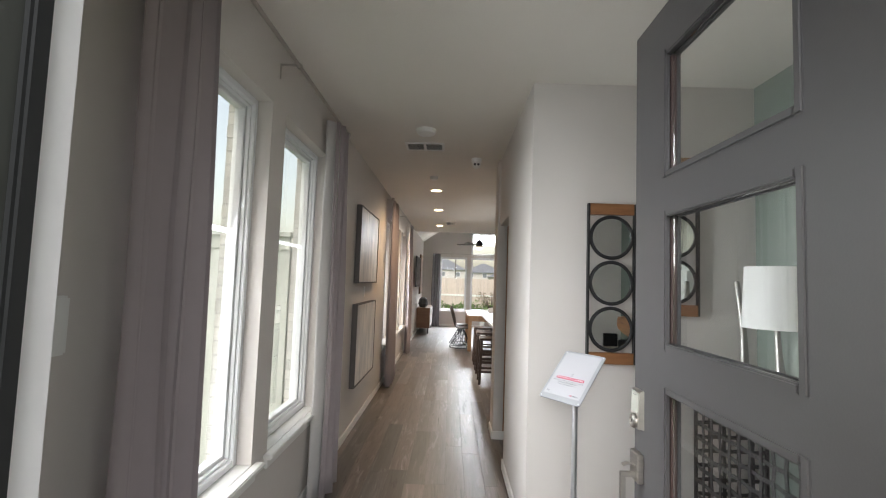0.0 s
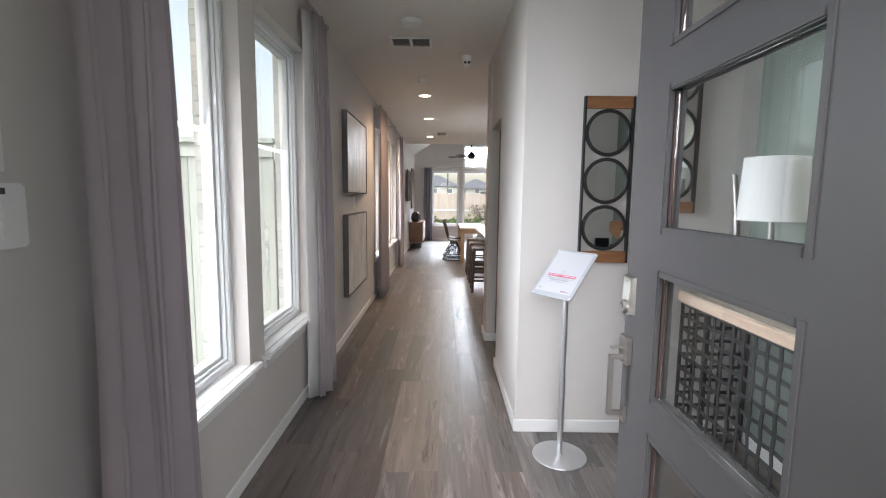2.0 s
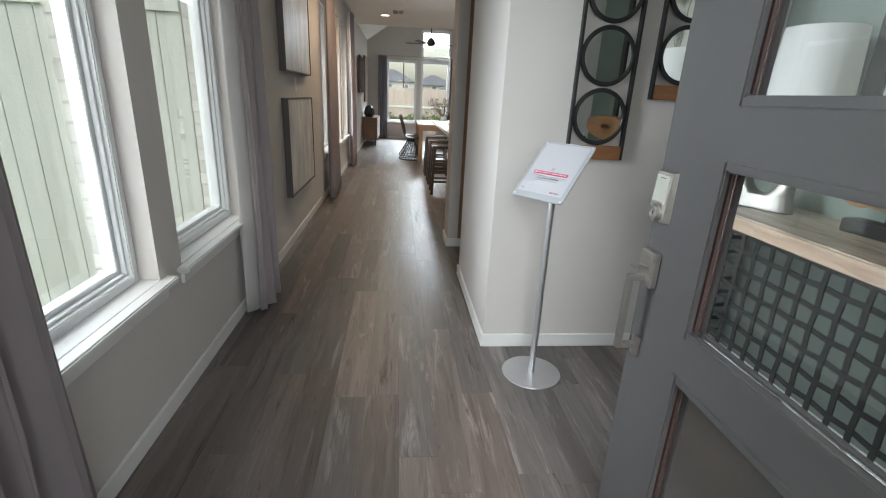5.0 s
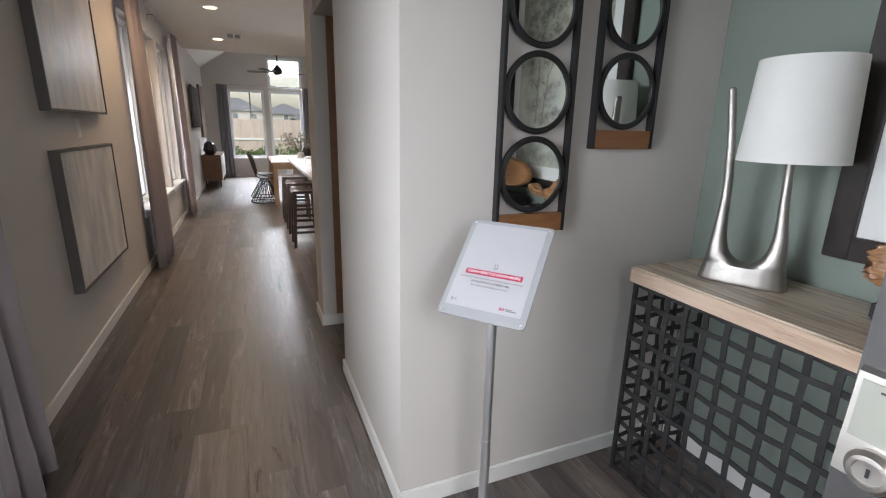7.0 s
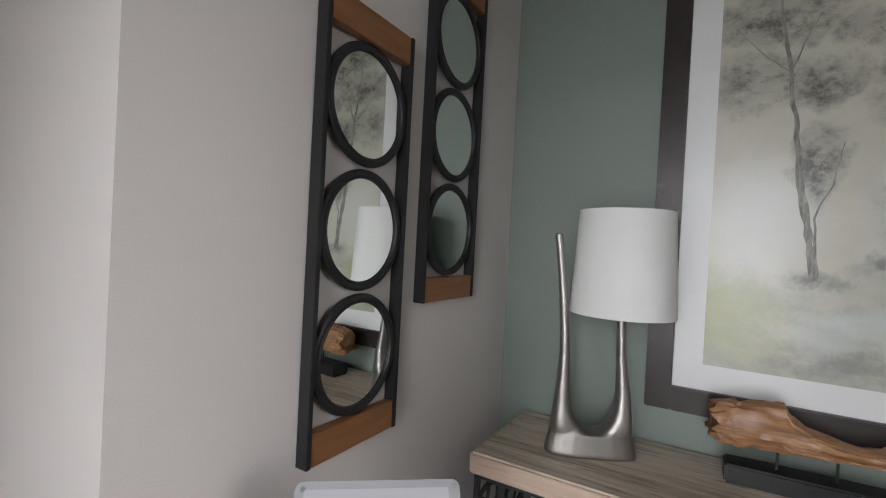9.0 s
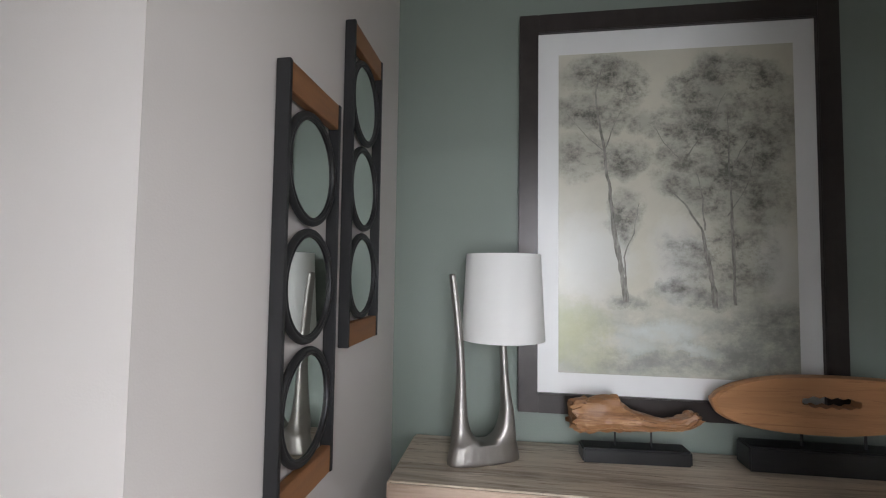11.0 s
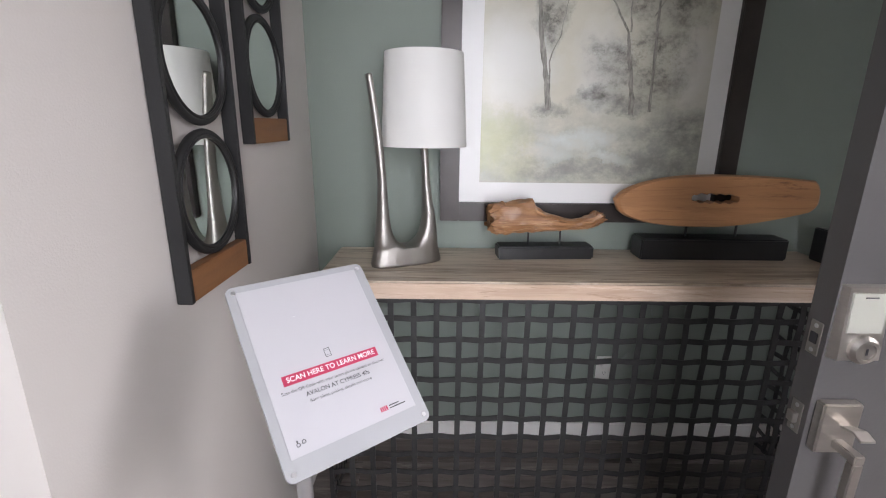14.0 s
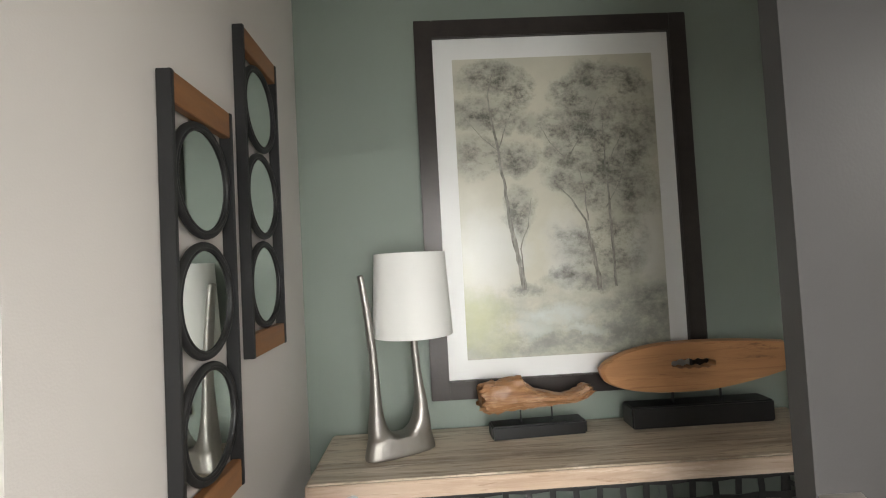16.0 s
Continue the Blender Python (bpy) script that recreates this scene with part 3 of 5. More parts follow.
# ---- curtains and rods ----
def curtain(x, y, wide, deep, label, z0=0.015, z1=2.68, folds=5, seed=0, turn=0.0, group="taupe curtains", flare=1.12, cloth_mat=None, lining=False):
    """Hanging pleated cloth: a wavy sheet with thickness, gathered at the top."""
    rnd = random.Random(seed)
    c = thing("curtain", (x, y, z0), label, "curtain", group, turn)
    bm = B()
    n, m = folds * 14, 14
    ph = [rnd.uniform(-0.5, 0.5) for _ in range(folds + 2)]
    rows = []
    for j in range(m + 1):
        v = j / m
        z = v * (z1 - z0)
        spread = flare - (flare - 1) * v
        row = []
        for i in range(n + 1):
            u = i / n
            k = u * folds
            p = ph[int(k)] * (1 - (k % 1)) + ph[int(k) + 1] * (k % 1)
            amp = deep * (0.55 + 0.45 * (1 - v)) * (0.8 + 0.4 * math.sin(3.1 * k + seed))
            off = amp * math.sin(2 * math.pi * k + p * (1.2 - v)) * 0.5
            yy = (u - 0.5) * wide * spread + 0.012 * math.sin(9 * v + 5 * u + seed) * (1 - v) + 0.25 * deep * math.sin(4 * math.pi * k + p) * 0.3
            row.append(bm.verts.new((off + 0.008 * math.sin(5 * v + 7 * u), yy, z)))
        rows.append(row)
    for lo, hi in zip(rows, rows[1:]):
        for i in range(n):
            bm.faces.new((lo[i], lo[i + 1], hi[i + 1], hi[i]))
    cloth = part("cloth", bm, cloth_mat or M_CURTAIN, c, smooth=True)
    s = cloth.modifiers.new("thickness", "SOLIDIFY")
    s.thickness = 0.004
    if lining:
        # Edge strip: turned lining, with the window's light put into its white.
        back = B()
        edge = []
        for j in range(m + 1):
            v = j / m
            fold = 0.010 * math.sin(11 * v + seed) + 0.006 * math.sin(23 * v)
            x0, y0 = -0.5 * deep - 0.012, -0.5 * wide * (flare - (flare - 1) * v)
            edge.append([back.verts.new((x0 + 0.040 * q - 0.010 * math.sin(math.pi * q / 2.0), y0 - 0.028 + fold + 0.022 * q * q, v * (z1 - z0))) for q in (0, 0.5, 1.0, 1.5, 2.0)])
        for lo, hi in zip(edge, edge[1:]):
            for i in range(4):
                back.faces.new((lo[i], lo[i + 1], hi[i + 1], hi[i]))
        hem = part("lining", back, M_LITLINING, c, "white edge strip for the lining and the window light on it", smooth=True)
        t = hem.modifiers.new("thickness", "SOLIDIFY")
        t.thickness = 0.003
    return c


CURX = -0.865
# White for both the lining and window light on the curtain's edge.
M_LITLINING = surface("white_lining_and_window_light", (0.62, 0.60, 0.59), (0.56, 0.54, 0.53), rough=0.9, grain=(5, 5, 5), fine=500, bump=0.10)
M_GREYCURTAIN = surface("grey_curtain_cloth", (0.27, 0.265, 0.29), (0.22, 0.215, 0.24), rough=0.9, grain=(5, 5, 5), fine=500, bump=0.10)
curtain(CURX, 1.405, 0.37, 0.135, "taupe pleated curtain hanging to the floor by the window", folds=4, seed=3)
curtain(CURX, 3.42, 0.30, 0.12, "taupe pleated curtain hanging to the floor by the window", folds=4, seed=5, lining=True)
curtain(CURX, 6.90, 0.58, 0.11, "taupe pleated curtain hanging to the floor by the window", folds=6, seed=8)
curtain(CURX, 9.74, 0.46, 0.11, "taupe pleated curtain hanging to the floor by the window", folds=4, seed=9)
curtain(-0.50, FAR_Y - 0.10, 0.26, 0.09, "grey pleated curtain beside the rear window", z1=2.45, folds=3, seed=10, turn=90, cloth_mat=M_GREYCURTAIN)
curtain(1.68, FAR_Y - 0.10, 0.26, 0.09, "grey pleated curtain beside the rear window", z1=2.45, folds=3, seed=12, turn=90, cloth_mat=M_GREYCURTAIN)


def curtain_rod(y0, y1, brackets, z=2.69, x=CURX, label="brushed nickel curtain rod with round finials"):
    r = thing("curtain_rod", (x, y0, z), label, "curtain rod", "curtain rods")
    part("pole", rod(B(), (0, 0, 0), (0, y1 - y0, 0), 0.011), M_NICKEL, r, smooth=True)
    for e, s in ((0, -1), (y1 - y0, 1)):
        f = B()
        rod(f, (0, e, 0), (0, e + s * 0.012, 0), 0.016)
        bmesh.ops.create_uvsphere(f, u_segments=16, v_segments=10, radius=0.022, matrix=Matrix.Translation((0, e + s * 0.03, 0)))
        part("finial", f, M_NICKEL, r, smooth=True)
    for b in brackets:
        k = B()
        box(k, LX - x, b - y0 - 0.006, -0.075, LX - x + 0.006, b - y0 + 0.006, 0.012, 0.002)
        box(k, LX - x + 0.004, b - y0 - 0.006, 0.000, 0.0, b - y0 + 0.006, 0.010, 0.002)
        ring(k, (0, b - y0, 0), 0.013, 0.004, pose(0, 0, 0, 90).to_3x3(), 20, 6)
        part("bracket", k, M_NICKEL, r)
    return r


curtain_rod(1.05, 3.58, [1.15, 2.42, 3.50])
curtain_rod(6.55, 10.05, [6.62, 8.35, 9.98])
rr = curtain_rod(0, 2.35, [], z=2.46, x=-0.58)
rr.matrix_world = pose(-0.58, FAR_Y - 0.10, 2.46, 0, 0, -90)


# ---- alcove: console table ----
CON_X0, CON_X1, CON_Y0, CON_Y1, CON_Z = 1.405, 1.845, 0.78, 2.715, 0.935
console = thing("console_table", (CON_X0, CON_Y0, 0), "console table with whitewashed wood top on a woven black iron base", "console table")
CW, CL = CON_X1 - CON_X0, CON_Y1 - CON_Y0
bm = box(B(), 0, 0, 0.872, CW, CL, CON_Z, 0.006)
top = part("tabletop", bm, M_WHITEWASH, console, "thick whitewashed wood slab with visible grain")
part("raw_edge", box(B(), -0.003, 0.004, 0.874, 0.004, CL - 0.004, CON_Z - 0.006, 0.002), M_RAWEDGE, console, "pale raw wood front edge")
part("raw_edge", box(B(), 0.004, CL - 0.004, 0.874, CW - 0.004, CL + 0.003, CON_Z - 0.006, 0.002), M_RAWEDGE, console, "pale raw wood end edge")


def strap(length, period, wide, thick, amp, phase):
    """A flat iron strap along z that weaves to and fro in x."""
    n = int(length / period * 6)
    rings = []
    for i in range(n + 1):
        z = length * i / n
        x = amp * math.sin(math.pi * z / period + phase)
        rings.append([(x - thick / 2, -wide / 2, z), (x + thick / 2, -wide / 2, z), (x + thick / 2, wide / 2, z), (x - thick / 2, wide / 2, z)])
    me_b = loft(B(), rings)
    bmesh.ops.recalc_face_normals(me_b, faces=me_b.faces)
    me = bpy.data.meshes.new("strap")
    me_b.to_mesh(me)
    me_b.free()
    me.materials.append(M_IRON)
    return me


BX0, BX1, BY0, BY1, BZ0, BZ1 = 0.022, CW - 0.02, 0.03, CL - 0.018, 0.006, 0.872
NV, NH, ND = 24, 11, 5
PV, PH_, PD = (BY1 - BY0) / NV, (BZ1 - BZ0) / NH, (BX1 - BX0) / ND


def lay(me, m):
    ob = new("strap", me)
    ob.parent = console
    ob.matrix_local = m


up_straps = [strap(BZ1 - BZ0, PH_, 0.0200, 0.004, 0.0022, a) for a in (0.5 * math.pi, 1.5 * math.pi)]
long_straps = [strap(BY1 - BY0, PV, 0.0200, 0.004, 0.0044, a) for a in (1.5 * math.pi, 0.5 * math.pi)]
deep_straps = [strap(BX1 - BX0, PD, 0.0200, 0.004, 0.0044, a) for a in (1.5 * math.pi, 0.5 * math.pi)]
along_y = Matrix(((1, 0, 0), (0, 0, 1), (0, 1, 0))).to_4x4()
along_x = Matrix(((0, 0, 1), (1, 0, 0), (0, 1, 0))).to_4x4()
for i in range(NV + 1):
    lay(up_straps[i % 2], Matrix.Translation((BX0, BY0 + i * PV, BZ0)))
for k in range(NH + 1):
    z = min(max(BZ0 + k * PH_, BZ0 + 0.010), BZ1 - 0.010)
    lay(long_straps[k % 2], Matrix.Translation((BX0, BY0, z)) @ along_y)
for y in (BY0, BY1):
    for i in range(1, ND + 1):
        lay(up_straps[i % 2], Matrix.Translation((BX0 + i * PD, y, BZ0)) @ pose(0, 0, 0, 0, 0, 90))
    for k in range(NH + 1):
        z = min(max(BZ0 + k * PH_, BZ0 + 0.010), BZ1 - 0.010)
        lay(deep_straps[k % 2], Matrix.Translation((BX0, y, z)) @ along_x)
for x, y in ((BX0, BY0), (BX0, BY1), (BX1, BY0), (BX1, BY1)):
    part("corner_post", box(B(), x - 0.008, y - 0.008, 0.0, x + 0.008, y + 0.008, 0.8718, 0.0015), M_IRON, console)
part("rail", box(B(), BX0 - 0.008, BY0 - 0.008, 0.862, BX0 + 0.008, BY1 + 0.008, 0.8718), M_IRON, console)

# ---- table lamp ----
lamp = thing("table_lamp", (1.62, 2.42, CON_Z), "table lamp with a forked brushed pewter base and white linen shade", "table lamp", turn=-64)
# the base runs along local x: from the tall free prong (-x) to the prong that holds the shade (+x)


def fork(bm):
    """Forked base: a wide oval foot splitting into two tapering prongs round a U."""
    def sq(v):
        return math.copysign(abs(v) ** 0.68, v)

    def slab(stations):
        rings = []
        for x, z, half_w, half_d, lean in stations:
            c, s = math.cos(lean), math.sin(lean)
            rings.append([(x + half_w * sq(math.cos(t)) * c, half_d * sq(math.sin(t)), z - half_w * sq(math.cos(t)) * s) for t in [2 * math.pi * k / 20 for k in range(20)]])
        loft(bm, rings)
    lower = [(0.120, 0.0, 0.137, 0.050), (0.120, 0.012, 0.136, 0.050), (0.120, 0.04, 0.130, 0.047), (0.120, 0.07, 0.123, 0.044)]
    slab([(0.0, z, w, d, 0.0) for _, z, w, d in lower])
    prong = [(0.060, 0.03, 0.060, 0.036), (0.060, 0.070, 0.060, 0.039), (0.0715, 0.079, 0.0495, 0.040), (0.0800, 0.092, 0.0395, 0.039), (0.0855, 0.112, 0.032, 0.037), (0.0885, 0.145, 0.0252, 0.033), (0.0892, 0.185, 0.0203, 0.029), (0.089, 0.235, 0.0170, 0.025), (0.089, 0.30, 0.0145, 0.021)]
    slab([(-x, z, w, d, 0.0) for x, z, w, d in prong] + [(-0.093, 0.38, 0.0135, 0.0195, -0.05), (-0.101, 0.47, 0.013, 0.018, -0.09), (-0.112, 0.56, 0.012, 0.017, -0.12), (-0.124, 0.645, 0.011, 0.016, -0.14), (-0.127, 0.664, 0.0105, 0.0155, -0.14)])
    slab([(x, z, w, d, 0.0) for x, z, w, d in prong[:-2]] + [(0.084, 0.235, 0.0165, 0.023, 0.0), (0.079, 0.30, 0.0140, 0.018, 0.0), (0.075, 0.38, 0.0125, 0.015, 0.0), (0.072, 0.45, 0.0115, 0.013, 0.0)])
    return bm


base = part("base", fork(B()), M_PEWTER, lamp, "forked brushed pewter base", smooth=True)
rm = base.modifiers.new("blend", "REMESH")
rm.mode, rm.voxel_size, rm.use_smooth_shade = "VOXEL", 0.004, True
sm = base.modifiers.new("soften", "SMOOTH")
sm.iterations, sm.factor = 9, 0.5
part("socket", rod(B(), (0.072, 0, 0.445), (0.072, 0, 0.60), 0.010), M_NICKEL, lamp, smooth=True)
SHX, SHZ0, SHZ1, SR0, SR1 = 0.072, 0.428, 0.738, 0.152, 0.136
bm = lathe(B(), [(SR0, SHZ0), (SR1, SHZ1), (SR1 - 0.003, SHZ1), (SR0 - 0.003, SHZ0)][:], 48, (SHX - 0.0, 0, 0))
for f in [f for f in bm.faces if len(f.verts) > 4]:
    bm.faces.remove(f)
part("shade", bm, M_LINEN, lamp, "white linen drum shade", smooth=True)
bm = B()
ring(bm, (SHX, 0, SHZ1 - 0.03), 0.024, 0.003, Matrix.Identity(3), 20, 6)
for k in range(3):
    a = 2 * math.pi * k / 3
    rod(bm, (SHX + 0.024 * math.cos(a), 0.024 * math.sin(a), SHZ1 - 0.03), (SHX + (SR1 - 0.003) * math.cos(a), (SR1 - 0.003) * math.sin(a), SHZ1 - 0.004), 0.002, seg=6)
part("shade_carrier", bm, M_NICKEL, lamp)


# ---- wooden sculptures ----
def pedestal(owner, w, d, h):
    bm = B()
    box(bm, -d / 2, -w / 2, 0, d / 2, w / 2, h, 0.006)
    part("base_block", bm, M_BLACKWOOD, owner, "black lacquered wooden base")


drift = thing("driftwood_sculpture", (1.72, 1.885, CON_Z), "carved driftwood piece on two black rods and a black base", "sculpture", turn=3)
pedestal(drift, 0.375, 0.085, 0.052)
for y in (0.065, -0.062):
    part("rod", rod(B(), (0, y, 0.05), (0, y, 0.125), 0.0035, seg=10), M_BLACKMETAL, drift, smooth=True)
rnd = random.Random(4)
prof = [(0.222, 0.115, 0.200), (0.205, 0.098, 0.215), (0.15, 0.097, 0.218), (0.10, 0.100, 0.226), (0.055, 0.103, 0.232), (0.045, 0.104, 0.205), (0.0, 0.107, 0.178), (-0.06, 0.110, 0.160),
        (-0.11, 0.112, 0.150), (-0.15, 0.114, 0.158), (-0.18, 0.118, 0.168), (-0.205, 0.130, 0.185), (-0.222, 0.150, 0.178)]
rings = []
prof_y = [p[0] for p in prof]
for i in range(65):
    y = prof_y[0] + (prof_y[-1] - prof_y[0]) * i / 64
    k = next(j for j in range(len(prof) - 1) if prof_y[j + 1] <= y + 1e-9)
    w = (prof_y[k] - y) / (prof_y[k] - prof_y[k + 1])
    zl, zh = prof[k][1] * (1 - w) + prof[k + 1][1] * w, prof[k][2] * (1 - w) + prof[k + 1][2] * w
    ctr, hh = (zl + zh) / 2, (zh - zl) / 2
    dd = 0.040 * min(1, hh / 0.04 + 0.35)
    rag = 1.0 + (2.2 if i < 10 or i > 50 else 0.3)
    ring_pts = []
    for q in range(44):
        t = 2 * math.pi * q / 44
        cs, sn = math.copysign(abs(math.cos(t)) ** 0.75, math.cos(t)), math.copysign(abs(math.sin(t)) ** 0.75, math.sin(t))
        v = Vector((y * 14, 2.2 * math.cos(t), 2.2 * math.sin(t)))
        groove = noise.noise(Vector((y * 9, 6.5 * math.cos(t), 6.5 * math.sin(t))))
        bulge = 1 + 0.12 * noise.noise(v) + 0.06 * rag * noise.noise(v * 3.1) - 0.13 * max(0.0, groove) ** 0.7
        ring_pts.append((dd * cs * bulge, y + 0.010 * rag * noise.noise(v * 2.5) * (0.5 if 0 < i < 64 else 1), ctr + hh * sn * bulge))
    rings.append(ring_pts)
wood = part("driftwood", loft(B(), rings), M_TEAK, drift, "rough honey-brown driftwood", smooth=True)

oval = thing("oval_wood_sculpture", (1.74, 1.225, CON_Z), "flat oval teak board with a carved slot on a black base", "sculpture")
pedestal(oval, 0.575, 0.10, 0.085)
for y in (0.097, -0.101):
    part("rod", rod(B(), (0, y, 0.083), (0, y, 0.14), 0.0045, seg=10), M_BLACKMETAL, oval, smooth=True)


def oval_board(bm):
    """A long rounded board with a scalloped slot through it."""
    n = 96
    outer, inner = [], []
    for k in range(n):
        t = 2 * math.pi * k / n
        c, s = math.cos(t), math.sin(t)
        w = (c + 1) / 2
        y = -0.395 + 0.79 * (w ** 0.92)
        body = (1 - max(0, (y - 0.02) / 0.375) ** 2.4) ** 0.5 if y > 0.02 else 1 - 0.24 * ((0.02 - y) / 0.415) ** 2
        edge = min(1.0, abs(s) * 3.2) ** 0.6
        drop = -0.014 * max(0, y / 0.395) ** 2
        up_z, down_z = 0.094 * body + drop, -0.112 * body + 0.045 * max(0, -y / 0.395) ** 1.4 + drop
        outer.append((y, 0.236 + (up_z if s >= 0 else down_z) * edge))
        yi = 0.015 + 0.092 * math.copysign(abs(c) ** 0.6, c)
        zi = 0.240 + (0.013 + 0.008 * abs(math.sin(2.5 * math.pi * (yi - 0.015) / 0.092))) * math.copysign(abs(s) ** 0.7, s) - 0.03 * (yi - 0.015) * -1 * 0.6
        inner.append((yi, zi))
    th = 0.026
    prof_loops = []
    for x, k_out in ((th, 0.965), (th * 0.6, 0.995), (0, 1.0), (-th * 0.6, 0.995), (-th, 0.965)):
        prof_loops.append([bm.verts.new((x, y * k_out, 0.228 + (z - 0.228) * (k_out if k_out == 1 else k_out - 0.02))) for y, z in outer])
    hole = [[bm.verts.new((x, y, z)) for y, z in inner] for x in (-th, th)]
    loops = prof_loops + hole + [prof_loops[0]]
    for lo, hi in zip(loops, loops[1:]):
        for k in range(n):
            bm.faces.new((lo[k], lo[(k + 1) % n], hi[(k + 1) % n], hi[k]))
    return bm


part("board", oval_board(B()), M_TEAKSMOOTH, oval, "smooth teak board with a carved slot")

box_end = thing("black_box", (1.66, 0.802, CON_Z), "small black upright box at the end of the console", "box")
part("body", box(B(), -0.07, -0.02, 0, 0.07, 0.02, 0.13, 0.004), M_BLACKWOOD, box_end)

# ---- framed tree print ----
pic = thing("framed_picture", (GX, 1.7045, 1.056), "large framed watercolour of misty trees with white mount", "picture")
PW, PHH, PF = 1.187, 1.615, 0.077
for a, b, c, d, in ((-PW / 2, -PW / 2 + PF, 0, PHH), (PW / 2 - PF, PW / 2, 0, PHH), (-PW / 2 + PF, PW / 2 - PF, 0, PF), (-PW / 2 + PF, PW / 2 - PF, PHH - PF, PHH)):
    part("frame_rail", box(B(), -0.040, a, c, -0.002, b, d, 0.003), M_BROWNFRAME, pic, "dark bronzed wooden rail")
part("mount", box(B(), -0.020, -PW / 2 + PF, PF, -0.004, PW / 2 - PF, PHH - PF), M_MAT, pic, "white mount board")


def print_material():
    """Misty watercolour: soft crowns, mist, a pale path and olive ground, painted in the sheet's own coordinates (y across, z up)."""
    mt = bpy.data.materials.new("tree_print")
    mt.use_nodes = True
    nt = mt.node_tree
    link = nt.links.new
    p = nt.nodes["Principled BSDF"]
    co = nt.nodes.new("ShaderNodeTexCoord")

    def math_node(op, a, b=None):
        n = nt.nodes.new("ShaderNodeMath")
        n.operation = op
        for i, v in enumerate((a, b)):
            if v is None:
                continue
            if isinstance(v, (int, float)):
                n.inputs[i].default_value = v
            else:
                link(v, n.inputs[i])
        return n.outputs[0]

    def noise_at(scale, detail=5.0, rough=0.6, stretch=(1, 1, 1)):
        mp = nt.nodes.new("ShaderNodeMapping")
        mp.inputs["Scale"].default_value = stretch
        link(co.outputs["Object"], mp.inputs[0])
        n = node(nt, "TexNoise", Scale=scale, Detail=detail, Roughness=rough)
        link(mp.outputs[0], n.inputs["Vector"])
        return n.outputs[0]

    warp = nt.nodes.new("ShaderNodeVectorMath")
    warp.operation = "MULTIPLY_ADD"
    wnoise = node(nt, "TexNoise", Scale=9.0, Detail=6.0, Roughness=0.7)
    link(co.outputs["Object"], wnoise.inputs["Vector"])
    link(wnoise.outputs["Color"], warp.inputs[0])
    warp.inputs[1].default_value = (0, 0.17, 0.17)
    link(co.outputs["Object"], warp.inputs[2])
    sep = nt.nodes.new("ShaderNodeSeparateXYZ")
    link(warp.outputs[0], sep.inputs[0])
    yy, zz = math_node("SUBTRACT", sep.outputs[1], 0.085), math_node("SUBTRACT", sep.outputs[2], 0.085)

    def blob(y, z, ry, rz, gain=1.0):
        dy, dz = math_node("DIVIDE", math_node("SUBTRACT", yy, y), ry), math_node("DIVIDE", math_node("SUBTRACT", zz, z), rz)
        d2 = math_node("ADD", math_node("MULTIPLY", dy, dy), math_node("MULTIPLY", dz, dz))
        return math_node("MULTIPLY", math_node("MAXIMUM", math_node("SUBTRACT", 1.0, d2), 0.0), gain)

    def total(parts):
        s = parts[0]
        for q in parts[1:]:
            s = math_node("MAXIMUM", s, q)
        return s

    def over(base, colour, amount):
        mx = nt.nodes.new("ShaderNodeMix")
        mx.data_type = "RGBA"
        link(amount, mx.inputs["Factor"])
        if isinstance(base, tuple):
            mx.inputs["A"].default_value = (*base, 1)
        else:
            link(base, mx.inputs["A"])
        mx.inputs["B"].default_value = (*colour, 1)
        return mx.outputs["Result"]

    def clamp01(v):
        n = nt.nodes.new("ShaderNodeClamp")
        link(v, n.inputs[0])
        return n.outputs[0]

    def stretch01(v, lo, hi):
        n = nt.nodes.new("ShaderNodeMapRange")
        n.inputs["From Min"].default_value, n.inputs["From Max"].default_value = lo, hi
        link(v, n.inputs[0])
        return n.outputs[0]

    broad, mid, fine_n = noise_at(4.0), noise_at(13.0, 9.0, 0.72, (1, 0.9, 1.25)), noise_at(70.0, 4.0, 0.6)
    out = over((0.53, 0.51, 0.42), (0.45, 0.435, 0.36), stretch01(broad, 0.35, 0.7))
    # ground: olive on one side, grey-green on the other, a pale path between
    ground = stretch01(zz, 0.50, 0.34)
    out = over(out, (0.33, 0.34, 0.30), math_node("MULTIPLY", ground, stretch01(mid, 0.30, 0.62)))
    out = over(out, (0.36, 0.37, 0.13), total([blob(0.40, 0.32, 0.20, 0.16, 0.62), blob(0.33, 0.22, 0.14, 0.08, 0.35)]))
    out = over(out, (0.16, 0.165, 0.15), math_node("MULTIPLY", total([blob(-0.36, 0.36, 0.20, 0.13, 0.9), blob(-0.22, 0.24, 0.30, 0.07, 0.7), blob(-0.10, 0.47, 0.22, 0.045, 1.0), blob(0.12, 0.21, 0.2, 0.05, 0.5), blob(0.18, 0.445, 0.10, 0.03, 0.9), blob(-0.14, 0.445, 0.12, 0.03, 1.0), blob(0.0, 0.50, 0.07, 0.045, 1.3)]), stretch01(mid, 0.30, 0.60)))
    out = over(out, (0.52, 0.56, 0.53), clamp01(math_node("MULTIPLY", total([blob(0.06, 0.33, 0.17, 0.05, 1.0), blob(-0.06, 0.27, 0.12, 0.03, 0.9), blob(0.15, 0.27, 0.12, 0.06, 0.7)]), stretch01(mid, 0.2, 0.6))))
    mist = total([blob(0.30, 0.62, 0.18, 0.20, 0.8), blob(-0.02, 0.60, 0.12, 0.20, 0.8), blob(-0.38, 0.60, 0.10, 0.2, 0.6)])
